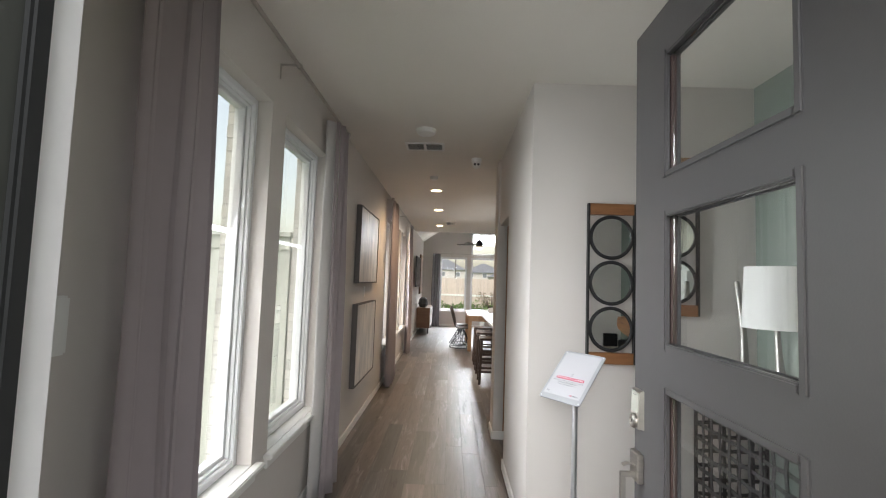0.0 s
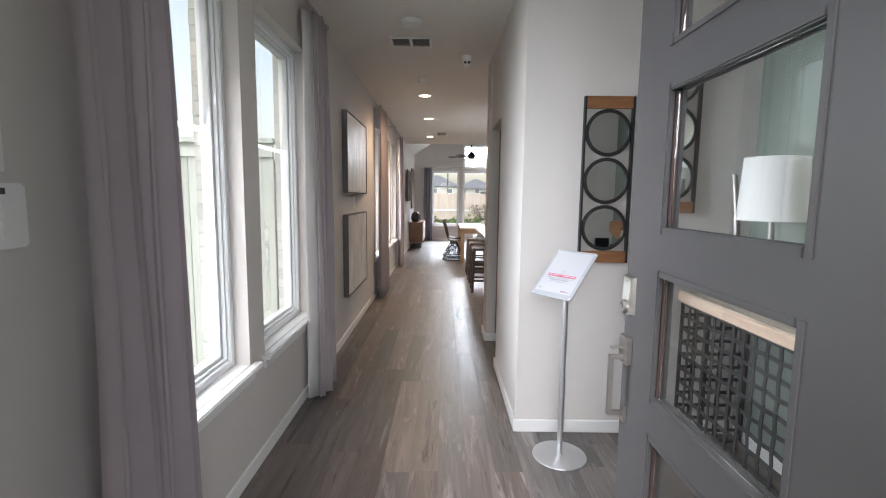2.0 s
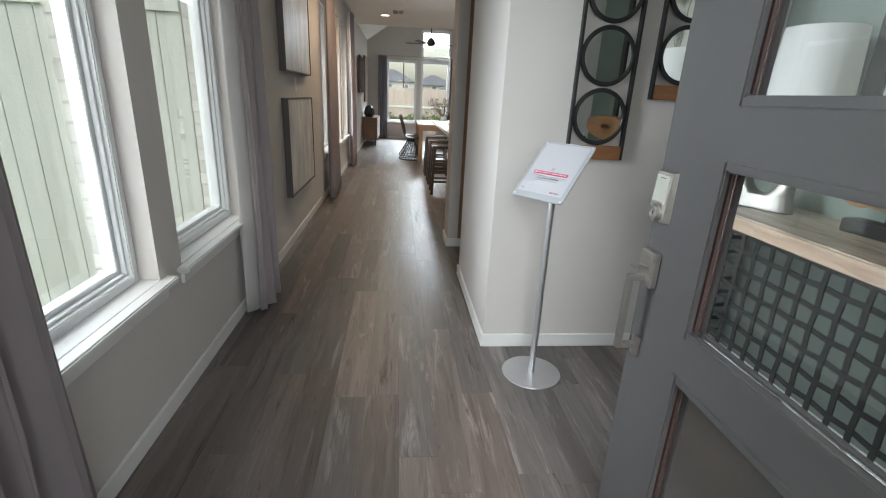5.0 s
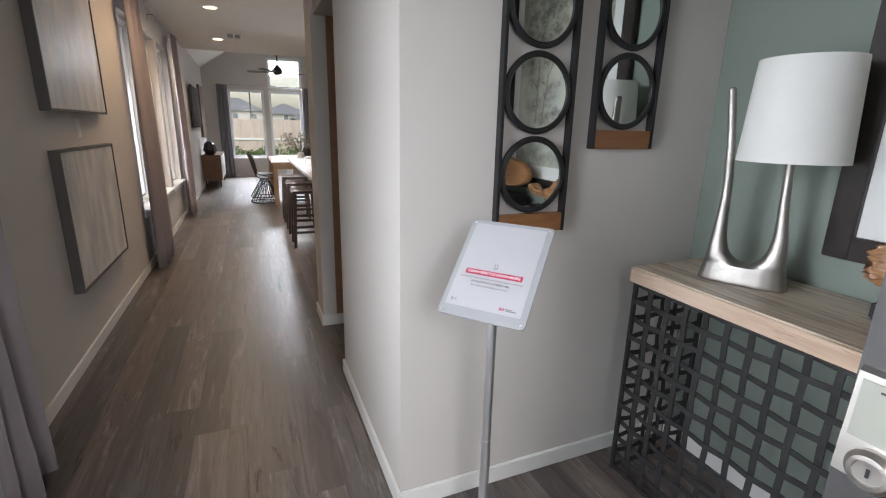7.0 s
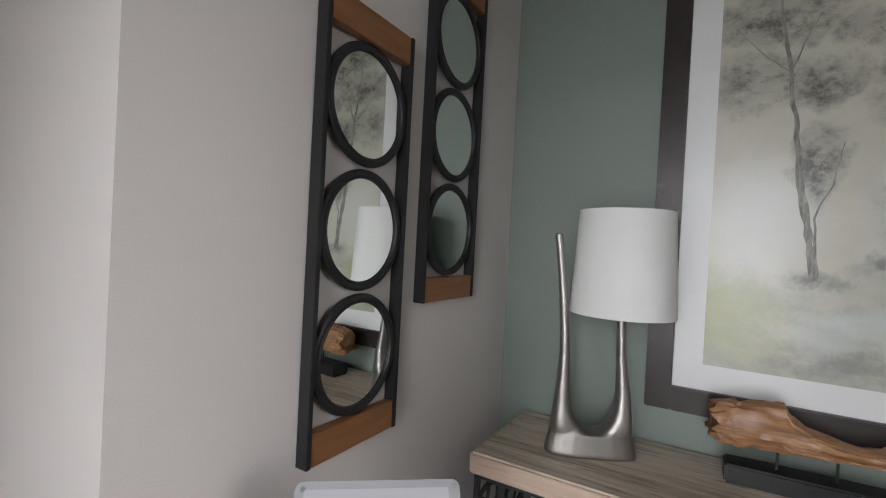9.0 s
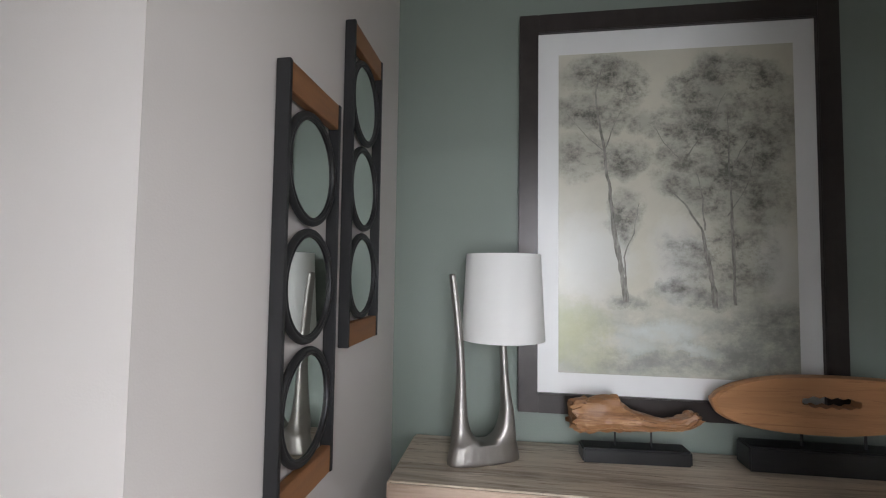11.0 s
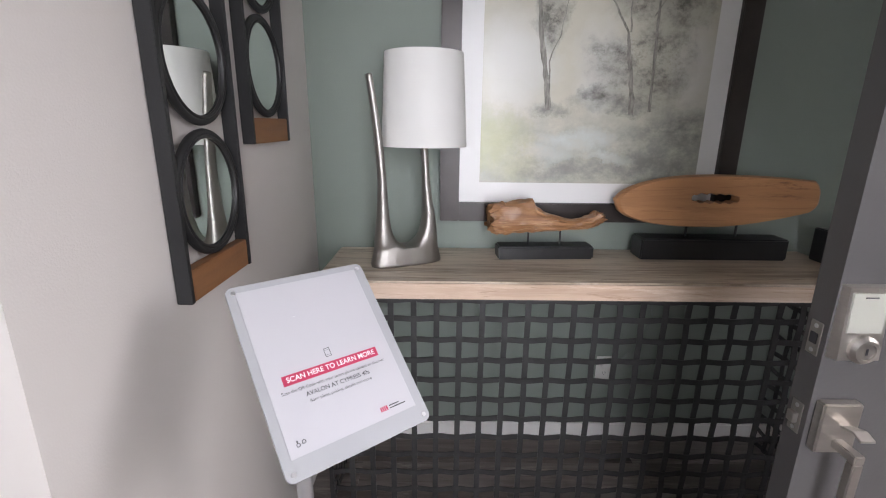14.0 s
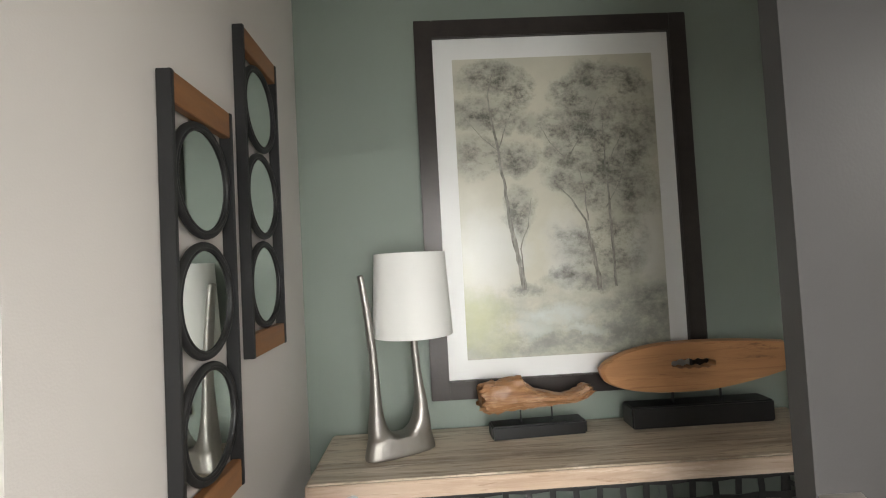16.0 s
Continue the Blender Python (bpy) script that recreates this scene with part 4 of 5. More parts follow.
    out = over(out, (0.57, 0.575, 0.55), clamp01(mist))
    # crowns
    crowns = total([blob(0.29, 1.36, 0.154, 0.090), blob(0.18, 1.30, 0.102, 0.102), blob(0.34, 1.20, 0.141, 0.090, 0.9), blob(0.25, 1.20, 0.154, 0.115), blob(0.33, 1.02, 0.154, 0.115, 0.8), blob(0.17, 1.00, 0.128, 0.090, 0.9), blob(0.18, 0.77, 0.077, 0.141, 0.8),
                    blob(-0.20, 1.34, 0.154, 0.102), blob(-0.10, 1.28, 0.154, 0.102), blob(-0.30, 1.28, 0.154, 0.115), blob(0.05, 1.15, 0.128, 0.077, 0.9), blob(-0.14, 1.13, 0.192, 0.154), blob(-0.34, 1.17, 0.154, 0.154, 0.8), blob(-0.06, 1.03, 0.154, 0.090),
                    blob(-0.26, 1.03, 0.205, 0.166), blob(-0.02, 0.90, 0.115, 0.077, 0.9), blob(-0.17, 0.88, 0.192, 0.154), blob(-0.30, 0.87, 0.166, 0.205, 0.8), blob(-0.05, 0.63, 0.141, 0.115, 0.75), blob(-0.21, 0.62, 0.192, 0.179, 0.9), blob(-0.05, 0.505, 0.128, 0.051, 0.75)])
    haze = math_node("MULTIPLY", stretch01(crowns, 0.02, 0.7), stretch01(broad, 0.25, 0.6))
    out = over(out, (0.27, 0.265, 0.225), math_node("MULTIPLY", haze, 0.70))
    dark = math_node("MULTIPLY", stretch01(crowns, 0.15, 0.8), stretch01(mid, 0.43, 0.60))
    out = over(out, (0.105, 0.102, 0.086), math_node("MULTIPLY", dark, stretch01(fine_n, 0.15, 0.55)))
    link(out, p.inputs["Base Color"])
    p.inputs["Roughness"].default_value = 0.6
    p.inputs["Coat Weight"].default_value = 0.50
    p.inputs["Coat Roughness"].default_value = 0.22
    return mt


M_PRINT = print_material()
M_PRINTINK = surface("print_trunk_ink", (0.08, 0.075, 0.062), (0.33, 0.32, 0.28), rough=0.6, grain=(60, 90, 28), bump=0, coat=0.3)
IY0, IY1, IZ0, IZ1 = -0.440, 0.434, 0.158, 1.446
part("print", box(B(), -0.0225, IY0, IZ0, -0.0195, IY1, IZ1), M_PRINT, pic, "watercolour print of misty trees")


def trunk(path, w0, w1, bm, depth):
    """A thin flat brush stroke that tapers."""
    pts = [Vector((-0.0229 - depth, y, z)) for y, z in path]
    dense = []
    for a, b in zip(pts, pts[1:]):
        dense += [a.lerp(b, k / 5) for k in range(5)]
    dense.append(pts[-1])
    left, right = [], []
    for i, q in enumerate(dense):
        w = (w0 + (w1 - w0) * i / (len(dense) - 1)) * (0.85 + 0.4 * noise.noise(q * 60))
        j = 0.006 * noise.noise(q * 25)
        left.append(bm.verts.new((q.x, q.y + w / 2 + j, q.z)))
        right.append(bm.verts.new((q.x, q.y - w / 2 + j, q.z)))
    for i in range(len(dense) - 1):
        bm.faces.new((left[i], right[i], right[i + 1], left[i + 1]))


for layer, (path, w0, w1) in enumerate((([(0.173, 0.44), (0.194, 0.569), (0.217, 0.715), (0.237, 0.886), (0.255, 1.034), (0.277, 1.17), (0.29, 1.281), (0.262, 1.38)], 0.026, 0.004), ([(0.175, 0.471), (0.181, 0.616), (0.145, 0.711), (0.125, 0.832)], 0.009, 0.003),
                     ([(0.233, 0.959), (0.19, 0.965), (0.14, 0.992)], 0.006, 0.002), ([(0.248, 1.033), (0.32, 1.10), (0.397, 1.199)], 0.006, 0.002), ([(0.254, 1.053), (0.23, 1.12), (0.189, 1.203)], 0.007, 0.002),
                     ([(-0.148, 0.425), (-0.133, 0.576), (-0.103, 0.724), (-0.046, 0.824), (0.012, 0.888)], 0.024, 0.005), ([(-0.113, 0.723), (-0.109, 0.846), (-0.09, 0.945)], 0.008, 0.003),
                     ([(-0.218, 0.438), (-0.215, 0.694), (-0.21, 0.89), (-0.204, 1.038), (-0.205, 1.187)], 0.015, 0.004), ([(-0.032, 0.996), (0.03, 1.07), (0.058, 1.124), (0.094, 1.145)], 0.005, 0.002),
                     ([(-0.058, 1.02), (-0.14, 1.14), (-0.198, 1.262)], 0.007, 0.002), ([(-0.214, 0.939), (-0.25, 1.03), (-0.313, 1.133)], 0.007, 0.002), ([(-0.20, 0.78), (-0.27, 0.90), (-0.30, 1.02)], 0.006, 0.002))):
    bm = B()
    trunk(path, w0, w1, bm, 0.0002 * layer)
    part("painted_trunk", bm, M_PRINTINK, pic, "grey brush-painted trunk")


# ---- round mirror panels ----
def mirror_panel(x0, z0):
    """Black metal frame, honey wood end blocks and three round mirrors, 0.29 wide and 0.97 high."""
    w, h, d = 0.292, 0.968, 0.034
    m = thing("mirror_panel", (x0, MY, z0), "black metal wall panel with three round mirrors and honey wood ends", "mirror", "round mirror panels")
    for x in (0, w - 0.012):
        part("side_rail", box(B(), x, -d, 0, x + 0.012, -0.002, h, 0.0015), M_BLACKMETAL, m)
    for a in (0.0, h - 0.068):
        part("wood_block", box(B(), 0.012, -d + 0.003, a, w - 0.012, -0.006, a + 0.068, 0.002), M_HONEY, m, "honey stained wood block")
    flat = Matrix(((1, 0, 0), (0, 0, -1), (0, 1, 0)))
    step = (h - 0.136) / 3
    for k in range(3):
        c = (w / 2, -0.020, 0.068 + step * (k + 0.5))
        rim = B()
        ring(rim, c, 0.1275, 0.0088, flat, 56, 10)
        ring(rim, (c[0], c[1] - 0.005, c[2]), 0.1195, 0.0045, flat, 56, 8)
        hoop = part("ring", rim, M_BLACKMETAL, m, "black metal ring", smooth=True)
        glass = rod(B(), (c[0], c[1] - 0.002, c[2]), (c[0], c[1] + 0.006, c[2]), 0.1195, seg=56)
        part("mirror_glass", glass, M_MIRROR, hoop, "round silvered mirror")
    return m


mirror_panel(0.826, 1.083)
mirror_panel(1.212, 1.383)

# ---- sign on a floor stand ----
SIGN_TL, SIGN_TR, SIGN_BL = Vector((0.671, 2.640, 1.177)), Vector((0.829, 2.450, 1.175)), Vector((0.489, 2.494, 0.955))
sx = (SIGN_TR - SIGN_TL).normalized()
sy = (SIGN_TL - SIGN_BL)
sy = (sy - sx * sy.dot(sx)).normalized()
sz = sx.cross(sy)
sc = (SIGN_TR + SIGN_BL) / 2
PX, PY = 0.695, 2.545
stand = thing("sign_stand", (PX, PY, 0), "silver floor stand holding a tilted white information sign", "sign stand")
part("base_plate", lathe(B(), [(0.001, 0), (0.150, 0.0), (0.152, 0.003), (0.150, 0.007), (0.146, 0.008), (0.001, 0.008)], 56), M_SILVER, stand, "round silver metal base", smooth=True)
pole_top = sc.z + (-sz.x * (PX - sc.x) - sz.y * (PY - sc.y)) / sz.z
bm = B()
rod(bm, (0, 0, 0.008), (0, 0, 0.45), 0.0160, seg=24)
rod(bm, (0, 0, 0.452), (0, 0, pole_top - 0.012), 0.0150, seg=24)
rod(bm, (0, 0, 0.448), (0, 0, 0.454), 0.0167, seg=24)
part("pole", bm, M_SILVER, stand, "slim silver pole", smooth=True)
sm4 = Matrix((sx, sy, sz)).transposed().to_4x4()
sm4.translation = sc - Vector((PX, PY, 0))
SWD, SHT = 0.250, 0.320


def rounded_plate(w, h, r, z0, z1):
    bm = B()
    pts = []
    for cx, cy, a0 in ((w / 2 - r, h / 2 - r, 0), (-w / 2 + r, h / 2 - r, 90), (-w / 2 + r, -h / 2 + r, 180), (w / 2 - r, -h / 2 + r, 270)):
        pts += [(cx + r * math.cos(radians(a0 + k * 15)), cy + r * math.sin(radians(a0 + k * 15))) for k in range(7)]
    return loft(bm, [[(x, y, z0) for x, y in pts], [(x, y, z1) for x, y in pts]])


plate = part("plate", rounded_plate(SWD, SHT, 0.012, -0.006, 0.0), M_PLATE, stand, "grey plate with rounded corners")
plate.matrix_local = sm4
paper = part("paper", box(B(), -0.111, -0.130, 0.0006, 0.107, 0.148, 0.0012), M_PAPER, plate, "white printed sheet")
for x in (-1, 1):
    for y in (-1, 1):
        part("screw", rod(B(), (x * (SWD / 2 - 0.011), y * (SHT / 2 - 0.011), 0), (x * (SWD / 2 - 0.011), y * (SHT / 2 - 0.011), 0.002), 0.0038, seg=16), M_SILVER, plate)
cover = part("bracket", box(B(), -0.03, -0.03, -0.014, 0.03, 0.03, -0.0065, 0.003), M_SILVER, plate)


def lettering(text, width, x, y, material, owner, bold=False):
    """A line of raised ink of that width, centred at x, y on the sheet."""
    cu = bpy.data.curves.new("lettering", "FONT")
    cu.body, cu.size, cu.align_x, cu.align_y = text, 1.0, "CENTER", "CENTER"
    if bold:
        cu.offset = 0.010
    tmp = bpy.data.objects.new("lettering", cu)
    scene.collection.objects.link(tmp)
    bpy.context.view_layer.update()
    me = bpy.data.meshes.new_from_object(tmp.evaluated_get(bpy.context.evaluated_depsgraph_get()))
    bpy.data.objects.remove(tmp)
    xs = [v.co.x for v in me.vertices]
    k = width / (max(xs) - min(xs))
    me.transform(Matrix.Diagonal((k, k, 1, 1)))
    me.materials.clear()
    me.materials.append(material)
    ob = new("lettering", me)
    ob.parent = owner
    ob.matrix_local = Matrix.Translation((x, y, 0.0024))
    return ob


part("red_band", box(B(), -0.087, -0.0265, 0.0013, 0.081, -0.0100, 0.0018), M_RED, plate, "crimson printed band")
lettering("SCAN HERE TO LEARN MORE", 0.156, -0.003, -0.0183, M_WHITEINK, plate, True)
lettering("Scan the QR Code with your smart phone camera to discover", 0.182, -0.004, -0.0368, M_INK, plate)
lettering("AVALON AT CYPRESS 40s", 0.112, -0.004, -0.0485, M_INK, plate, True)
lettering("floor plans, pricing, details and more", 0.109, -0.003, -0.0598, M_INK, plate)
bm = B()
for x0, y0, x1, y1 in ((-0.0045, 0.015, 0.0045, 0.0157), (-0.0045, 0.0293, 0.0045, 0.030), (-0.0045, 0.015, -0.0038, 0.030), (0.0038, 0.015, 0.0045, 0.030), (-0.0045, 0.018, 0.0045, 0.0185), (-0.0045, 0.0268, 0.0045, 0.0272)):
    box(bm, x0 * 1.15 - 0.003, y0 - 0.016, 0.0013, x1 * 1.15 - 0.003, y1 - 0.016, 0.0017)
part("phone_symbol", bm, M_INK, plate)
bm = B()
for k in range(4):
    box(bm, 0.044 + k * 0.0036, -0.1190, 0.0013, 0.0465 + k * 0.0036, -0.1110, 0.0017)
part("logo_mark", bm, M_RED, plate)
bm = B()
box(bm, 0.061, -0.1140, 0.0013, 0.080, -0.1122, 0.0017)
box(bm, 0.061, -0.1182, 0.0013, 0.091, -0.1164, 0.0017)
part("logo_line", bm, M_INK, plate)
bm = B()
ring(bm, (-0.095, -0.114, 0.0016), 0.0026, 0.0005, Matrix.Identity(3), 16, 6)
box(bm, -0.0965, -0.1115, 0.0013, -0.0945, -0.107, 0.0017)
ring(bm, (-0.086, -0.112, 0.0016), 0.0026, 0.0005, Matrix.Identity(3), 16, 6)
box(bm, -0.0895, -0.1145, 0.0013, -0.0825, -0.1138, 0.0017)
part("printed_symbol", bm, M_INK, plate)

# ---- door hardware ----
KY = 1.009
bm = B()
loft(bm, [[(0, KY - s * 0.037, z) for s, z in ((-1, 1.060), (1, 1.060), (1, 1.188), (-1, 1.188))], [(-d, KY - s * 0.034, z) for s, z, d in ((-1, 1.063, 0.020), (1, 1.063, 0.020), (1, 1.185, 0.013), (-1, 1.185, 0.013))]])
keypad = part("keypad_lock", bm, M_NICKEL, door, "satin nickel keypad lock")
bm = loft(B(), [[(-d, KY - s * 0.029, z) for s, z, d in ((-1, 1.110, 0.0165), (1, 1.110, 0.0165), (1, 1.178, 0.0128), (-1, 1.178, 0.0128))], [(-d - 0.003, KY - s * 0.028, z) for s, z, d in ((-1, 1.111, 0.0165), (1, 1.111, 0.0165), (1, 1.177, 0.0128), (-1, 1.177, 0.0128))]])
part("keypad_face", bm, M_KEYPAD, keypad, "pale grey blank keypad")
part("keypad_mark", box(B(), -0.0180, KY - 0.010, 1.1695, -0.0150, KY + 0.010, 1.1712), M_INK, keypad)
out_x = pose(0, 0, 0, 0, -90, 0)
bm = lathe(B(), [(0.024, 0), (0.024, 0.008), (0.019, 0.014), (0.014, 0.0145), (0.0135, 0.012), (0.001, 0.012)], 36, m=Matrix.Translation((-0.017, KY - 0.002, 1.083)) @ out_x)
cyl = part("lock_cylinder", bm, M_NICKEL, keypad, smooth=True)
part("keyhole", box(B(), -0.0302, KY - 0.0035, 1.0775, -0.0286, KY - 0.0005, 1.0885), M_DARKPLASTIC, keypad)
bm = box(B(), -0.020, KY - 0.035, 0.885, 0, KY + 0.033, 0.980, 0.003)
handle = part("handle_set", bm, M_NICKEL, door, "satin nickel handle set with a square grip")
bm = B()
loft(bm, [[(-0.018, KY - 0.020 + s, z) for s, z in ((0, 0.936), (0.018, 0.936), (0.018, 0.940), (0, 0.940))], [(-0.045, KY - 0.023 + s, z) for s, z in ((0, 0.944), (0.024, 0.944), (0.024, 0.948), (0, 0.948))], [(-0.062, KY - 0.023 + s, z) for s, z in ((0, 0.938), (0.024, 0.938), (0.024, 0.942), (0, 0.942))]])
part("thumb_latch", bm, M_NICKEL, handle)
bm = B()
for x0, z0, x1, z1 in ((-0.066, 0.898, -0.018, 0.914), (-0.066, 0.696, -0.050, 0.898), (-0.050, 0.696, -0.010, 0.712)):
    box(bm, x0, KY - 0.012, z0, x1, KY + 0.006, z1, 0.002)
part("grip", bm, M_NICKEL, handle)
part("grip_foot", box(B(), -0.012, KY - 0.018, 0.672, 0, KY + 0.012, 0.728, 0.002), M_NICKEL, handle)
for z, r in ((1.083, 0.0), (0.930, 0.008)):
    bm = box(B(), 0.010, LEAF - 0.002, z - 0.030, 0.036, LEAF + 0.0012, z + 0.030, 0.0008)
    lp = part("latch_plate", bm, M_PEWTER, door, "satin nickel latch plate")
    bm = B()
    box(bm, 0.015, LEAF + 0.0012, z - 0.010, 0.031, LEAF + 0.003 + r, z + 0.010, 0.001)
    part("bolt", bm, M_NICKEL if r else M_DARKPLASTIC, lp)
    bm = B()
    for dz in (-0.022, 0.022):
        rod(bm, (0.023, LEAF + 0.001, z + dz), (0.023, LEAF + 0.002, z + dz), 0.004, seg=10)
    part("screws", bm, M_SILVER, lp)
for z in (0.25, 1.22, 2.2):
    part("hinge", rod(B(), (0.050, -0.006, z - 0.05), (0.050, -0.006, z + 0.05), 0.007, seg=12), M_NICKEL, door)


# ---- outlet, wall plates, hall pictures ----
def wall_plate(name, at, turn, label, category, w=0.075, h=0.118, sockets=True):
    o = thing(name, at, label, category, turn=turn)
    part("plate", box(B(), 0, -w / 2, -h / 2, 0.006, w / 2, h / 2, 0.002), M_PLASTIC, o)
    if sockets:
        for dz in (-0.024, 0.024):
            s = part("socket", box(B(), 0.005, -0.016, dz - 0.014, 0.0075, 0.016, dz + 0.014, 0.002), M_PLASTIC, o)
            b = B()
            for dy in (-0.006, 0.006):
                box(b, 0.0072, dy - 0.001, dz - 0.001, 0.0078, dy + 0.001, dz + 0.008)
            box(b, 0.0072, -0.002, dz - 0.009, 0.0078, 0.002, dz - 0.005)
            part("slots", b, M_DARKPLASTIC, o)
    else:
        part("rocker", box(B(), 0.005, -0.017, -0.034, 0.009, 0.017, 0.034, 0.002), M_PLASTIC, o)
    return o


wall_plate("wall_outlet", (GX, 1.538, 0.367), 180, "white wall outlet on the sage green wall", "outlet")
plug = thing("plug_adapter", (GX - 0.008, 1.538, 0.405), "white plug with a thin lamp cord at the outlet", "plug")
part("body", box(B(), -0.03, -0.022, -0.02, 0, 0.022, 0.02, 0.004), M_PLASTIC, plug)
M_CORD = surface("clear_cord_plastic", (0.20, 0.23, 0.22), rough=0.3, bump=0)
cord = thing("lamp_cord", (GX - 0.03, 1.50, 0.0), "thin clear lamp cord hanging behind the console", "cord")
part("cable", tube(B(), [(0.0, -0.02, 0.42), (-0.005, -0.08, 0.50), (0, -0.14, 0.62), (0.005, -0.12, 0.75), (0.01, -0.10, 0.86)], 0.0022, 8), M_CORD, cord, smooth=True)
wall_plate("light_switch", (LX, 5.147, 1.395), 0, "white rocker light switch plate between the canvases", "light switch", sockets=False)
wall_plate("low_wall_outlet", (LX, 1.02, 0.40), 0, "white wall outlet low on the greige wall", "outlet")
wall_plate("entry_light_switch", (LX, 1.052, 1.562), 0, "white rocker light switch plate above the alarm panel", "light switch", w=0.11, sockets=False)
alarm = thing("alarm_panel", (LX, 1.062, 1.405), "white wall alarm keypad with a small black display", "alarm panel")
part("body", box(B(), 0, -0.075, -0.073, 0.024, 0.075, 0.073, 0.006), M_PLASTIC, alarm)
part("display", box(B(), 0.0235, -0.045, 0.048, 0.0255, 0.02, 0.062, 0.0008), M_DARKPLASTIC, alarm, "small black display")
b = B()
for k in range(4):
    for j in range(3):
        box(b, 0.0235, -0.05 + j * 0.03, 0.02 - k * 0.022, 0.0252, -0.03 + j * 0.03, 0.034 - k * 0.022, 0.0006)
part("buttons", b, M_PLASTIC, alarm)


def streaks(name, seed):
    return surface(name, (0.78, 0.725, 0.66), (0.44, 0.42, 0.405), rough=0.42, grain=(2.0, 7.0 + 0.2 * seed, 2.4), fine=60, bump=0.10, spread=0.36)


M_CANVASEDGE = surface("brown_canvas_edge", (0.13, 0.115, 0.11), (0.09, 0.08, 0.076), rough=0.5, grain=(20, 20, 3))
for z0, z1, seed in ((0.452, 1.280, 2.0), (1.490, 2.285, 7.0)):
    art = thing("abstract_canvas", (LX, 4.570, z0), "abstract grey streaked canvas in a slim brown float frame", "canvas", "pair of abstract canvases")
    w, h = 1.11, z1 - z0
    f = B()
    for a, bb, c, d in ((0, 0.012, 0, h), (w - 0.012, w, 0, h), (0.012, w - 0.012, 0, 0.012), (0.012, w - 0.012, h - 0.012, h)):
        box(f, 0.001, a, c, 0.055, bb, d, 0.001)
    part("float_frame", f, M_CANVASEDGE, art, "slim dark brown float frame")
    part("canvas", box(B(), 0.002, 0.015, 0.015, 0.049, w - 0.015, h - 0.015, 0.002), streaks("grey_streaked_paint", seed), art)

# ---- ceiling fixtures ----
for x, y in DOWNLIGHTS:
    d = thing("downlight", (x, y, CEIL), "round recessed ceiling light switched on, warm white", "downlight", "row of downlights")
    part("trim_ring", lathe(B(), [(0.072, 0.0), (0.095, 0.0), (0.094, -0.006), (0.074, -0.010), (0.072, 0.0)], 40), M_PLASTIC, d, smooth=True)
    part("lens", lathe(B(), [(0.001, -0.004), (0.072, -0.004), (0.072, -0.001), (0.001, -0.001)], 32), M_BULB, d, "glowing warm white lens")
for x, y, r, h, lab in ((-0.248, 3.78, 0.085, 0.042, "large round white smoke detector on the ceiling"), (-0.245, 5.53, 0.05, 0.04, "small round white smoke detector on the ceiling")):
    d = thing("smoke_detector", (x, y, CEIL), lab, "smoke detector")
    part("base", lathe(B(), [(0.001, 0), (r, 0), (r, -h * 0.35), (r * 0.97, -h * 0.4)], 40), M_PLASTIC, d, smooth=True)
    part("cover", lathe(B(), [(r * 0.92, -h * 0.38), (r * 0.9, -h * 0.8), (r * 0.75, -h), (0.001, -h)], 40), M_PLASTIC, d, smooth=True)


def vent(x0, y0, x1, y1, label, slats=8):
    v = thing("ceiling_vent", ((x0 + x1) / 2, (y0 + y1) / 2, CEIL), label, "air vent", "ceiling vents")
    w, h = (x1 - x0) / 2, (y1 - y0) / 2
    f = B()
    for a, bb, c, d in ((-w, w, -h, -h + 0.022), (-w, w, h - 0.022, h), (-w, -w + 0.022, -h + 0.022, h - 0.022), (w - 0.022, w, -h + 0.022, h - 0.022), (-0.012, 0.012, -h + 0.022, h - 0.022)):
        box(f, a, c, -0.012, bb, d, -0.001, 0.002)
    part("frame", f, M_PLASTIC, v)
    # No duct is cut; a dark sheet gives the shade behind the slats.
    part("backing", box(B(), -w + 0.01, -h + 0.01, -0.0035, w - 0.01, h - 0.01, -0.0005), M_DARKPLASTIC, v, "dark sheet standing in for the duct's shade")
    for k in range(slats):
        y = -h + 0.026 + (2 * h - 0.052) * (k + 0.5) / slats
        s = B()
        loft(s, [[(x, y - 0.006, -0.011), (x, y - 0.004, -0.011), (x, y + 0.006, -0.004), (x, y + 0.004, -0.004)] for x in (-w + 0.02, w - 0.02)])
        part("slat", s, M_PLASTIC, v)


vent(-0.465, 4.13, -0.10, 4.37, "white slatted air vent in the ceiling")
vent(-0.155, 9.83, 0.085, 10.24, "white slatted air vent in the ceiling")
cctv = thing("security_camera", (0.225, 4.65, CEIL), "white turret security camera with two dark lenses", "security camera")
part("mount", lathe(B(), [(0.001, 0), (0.052, 0), (0.052, -0.03), (0.046, -0.042), (0.001, -0.042)], 32), M_PLASTIC, cctv, smooth=True)
b = B()
bmesh.ops.create_uvsphere(b, u_segments=28, v_segments=18, radius=0.044, matrix=Matrix.Translation((0, -0.004, -0.062)))
part("ball", b, M_PLASTIC, cctv, smooth=True)
for x in (-0.017, 0.017):
    part("lens", rod(B(), (x, -0.040, -0.066), (x, -0.049, -0.070), 0.0125, seg=20), M_DARKPLASTIC, cctv, "round dark lens", smooth=True)

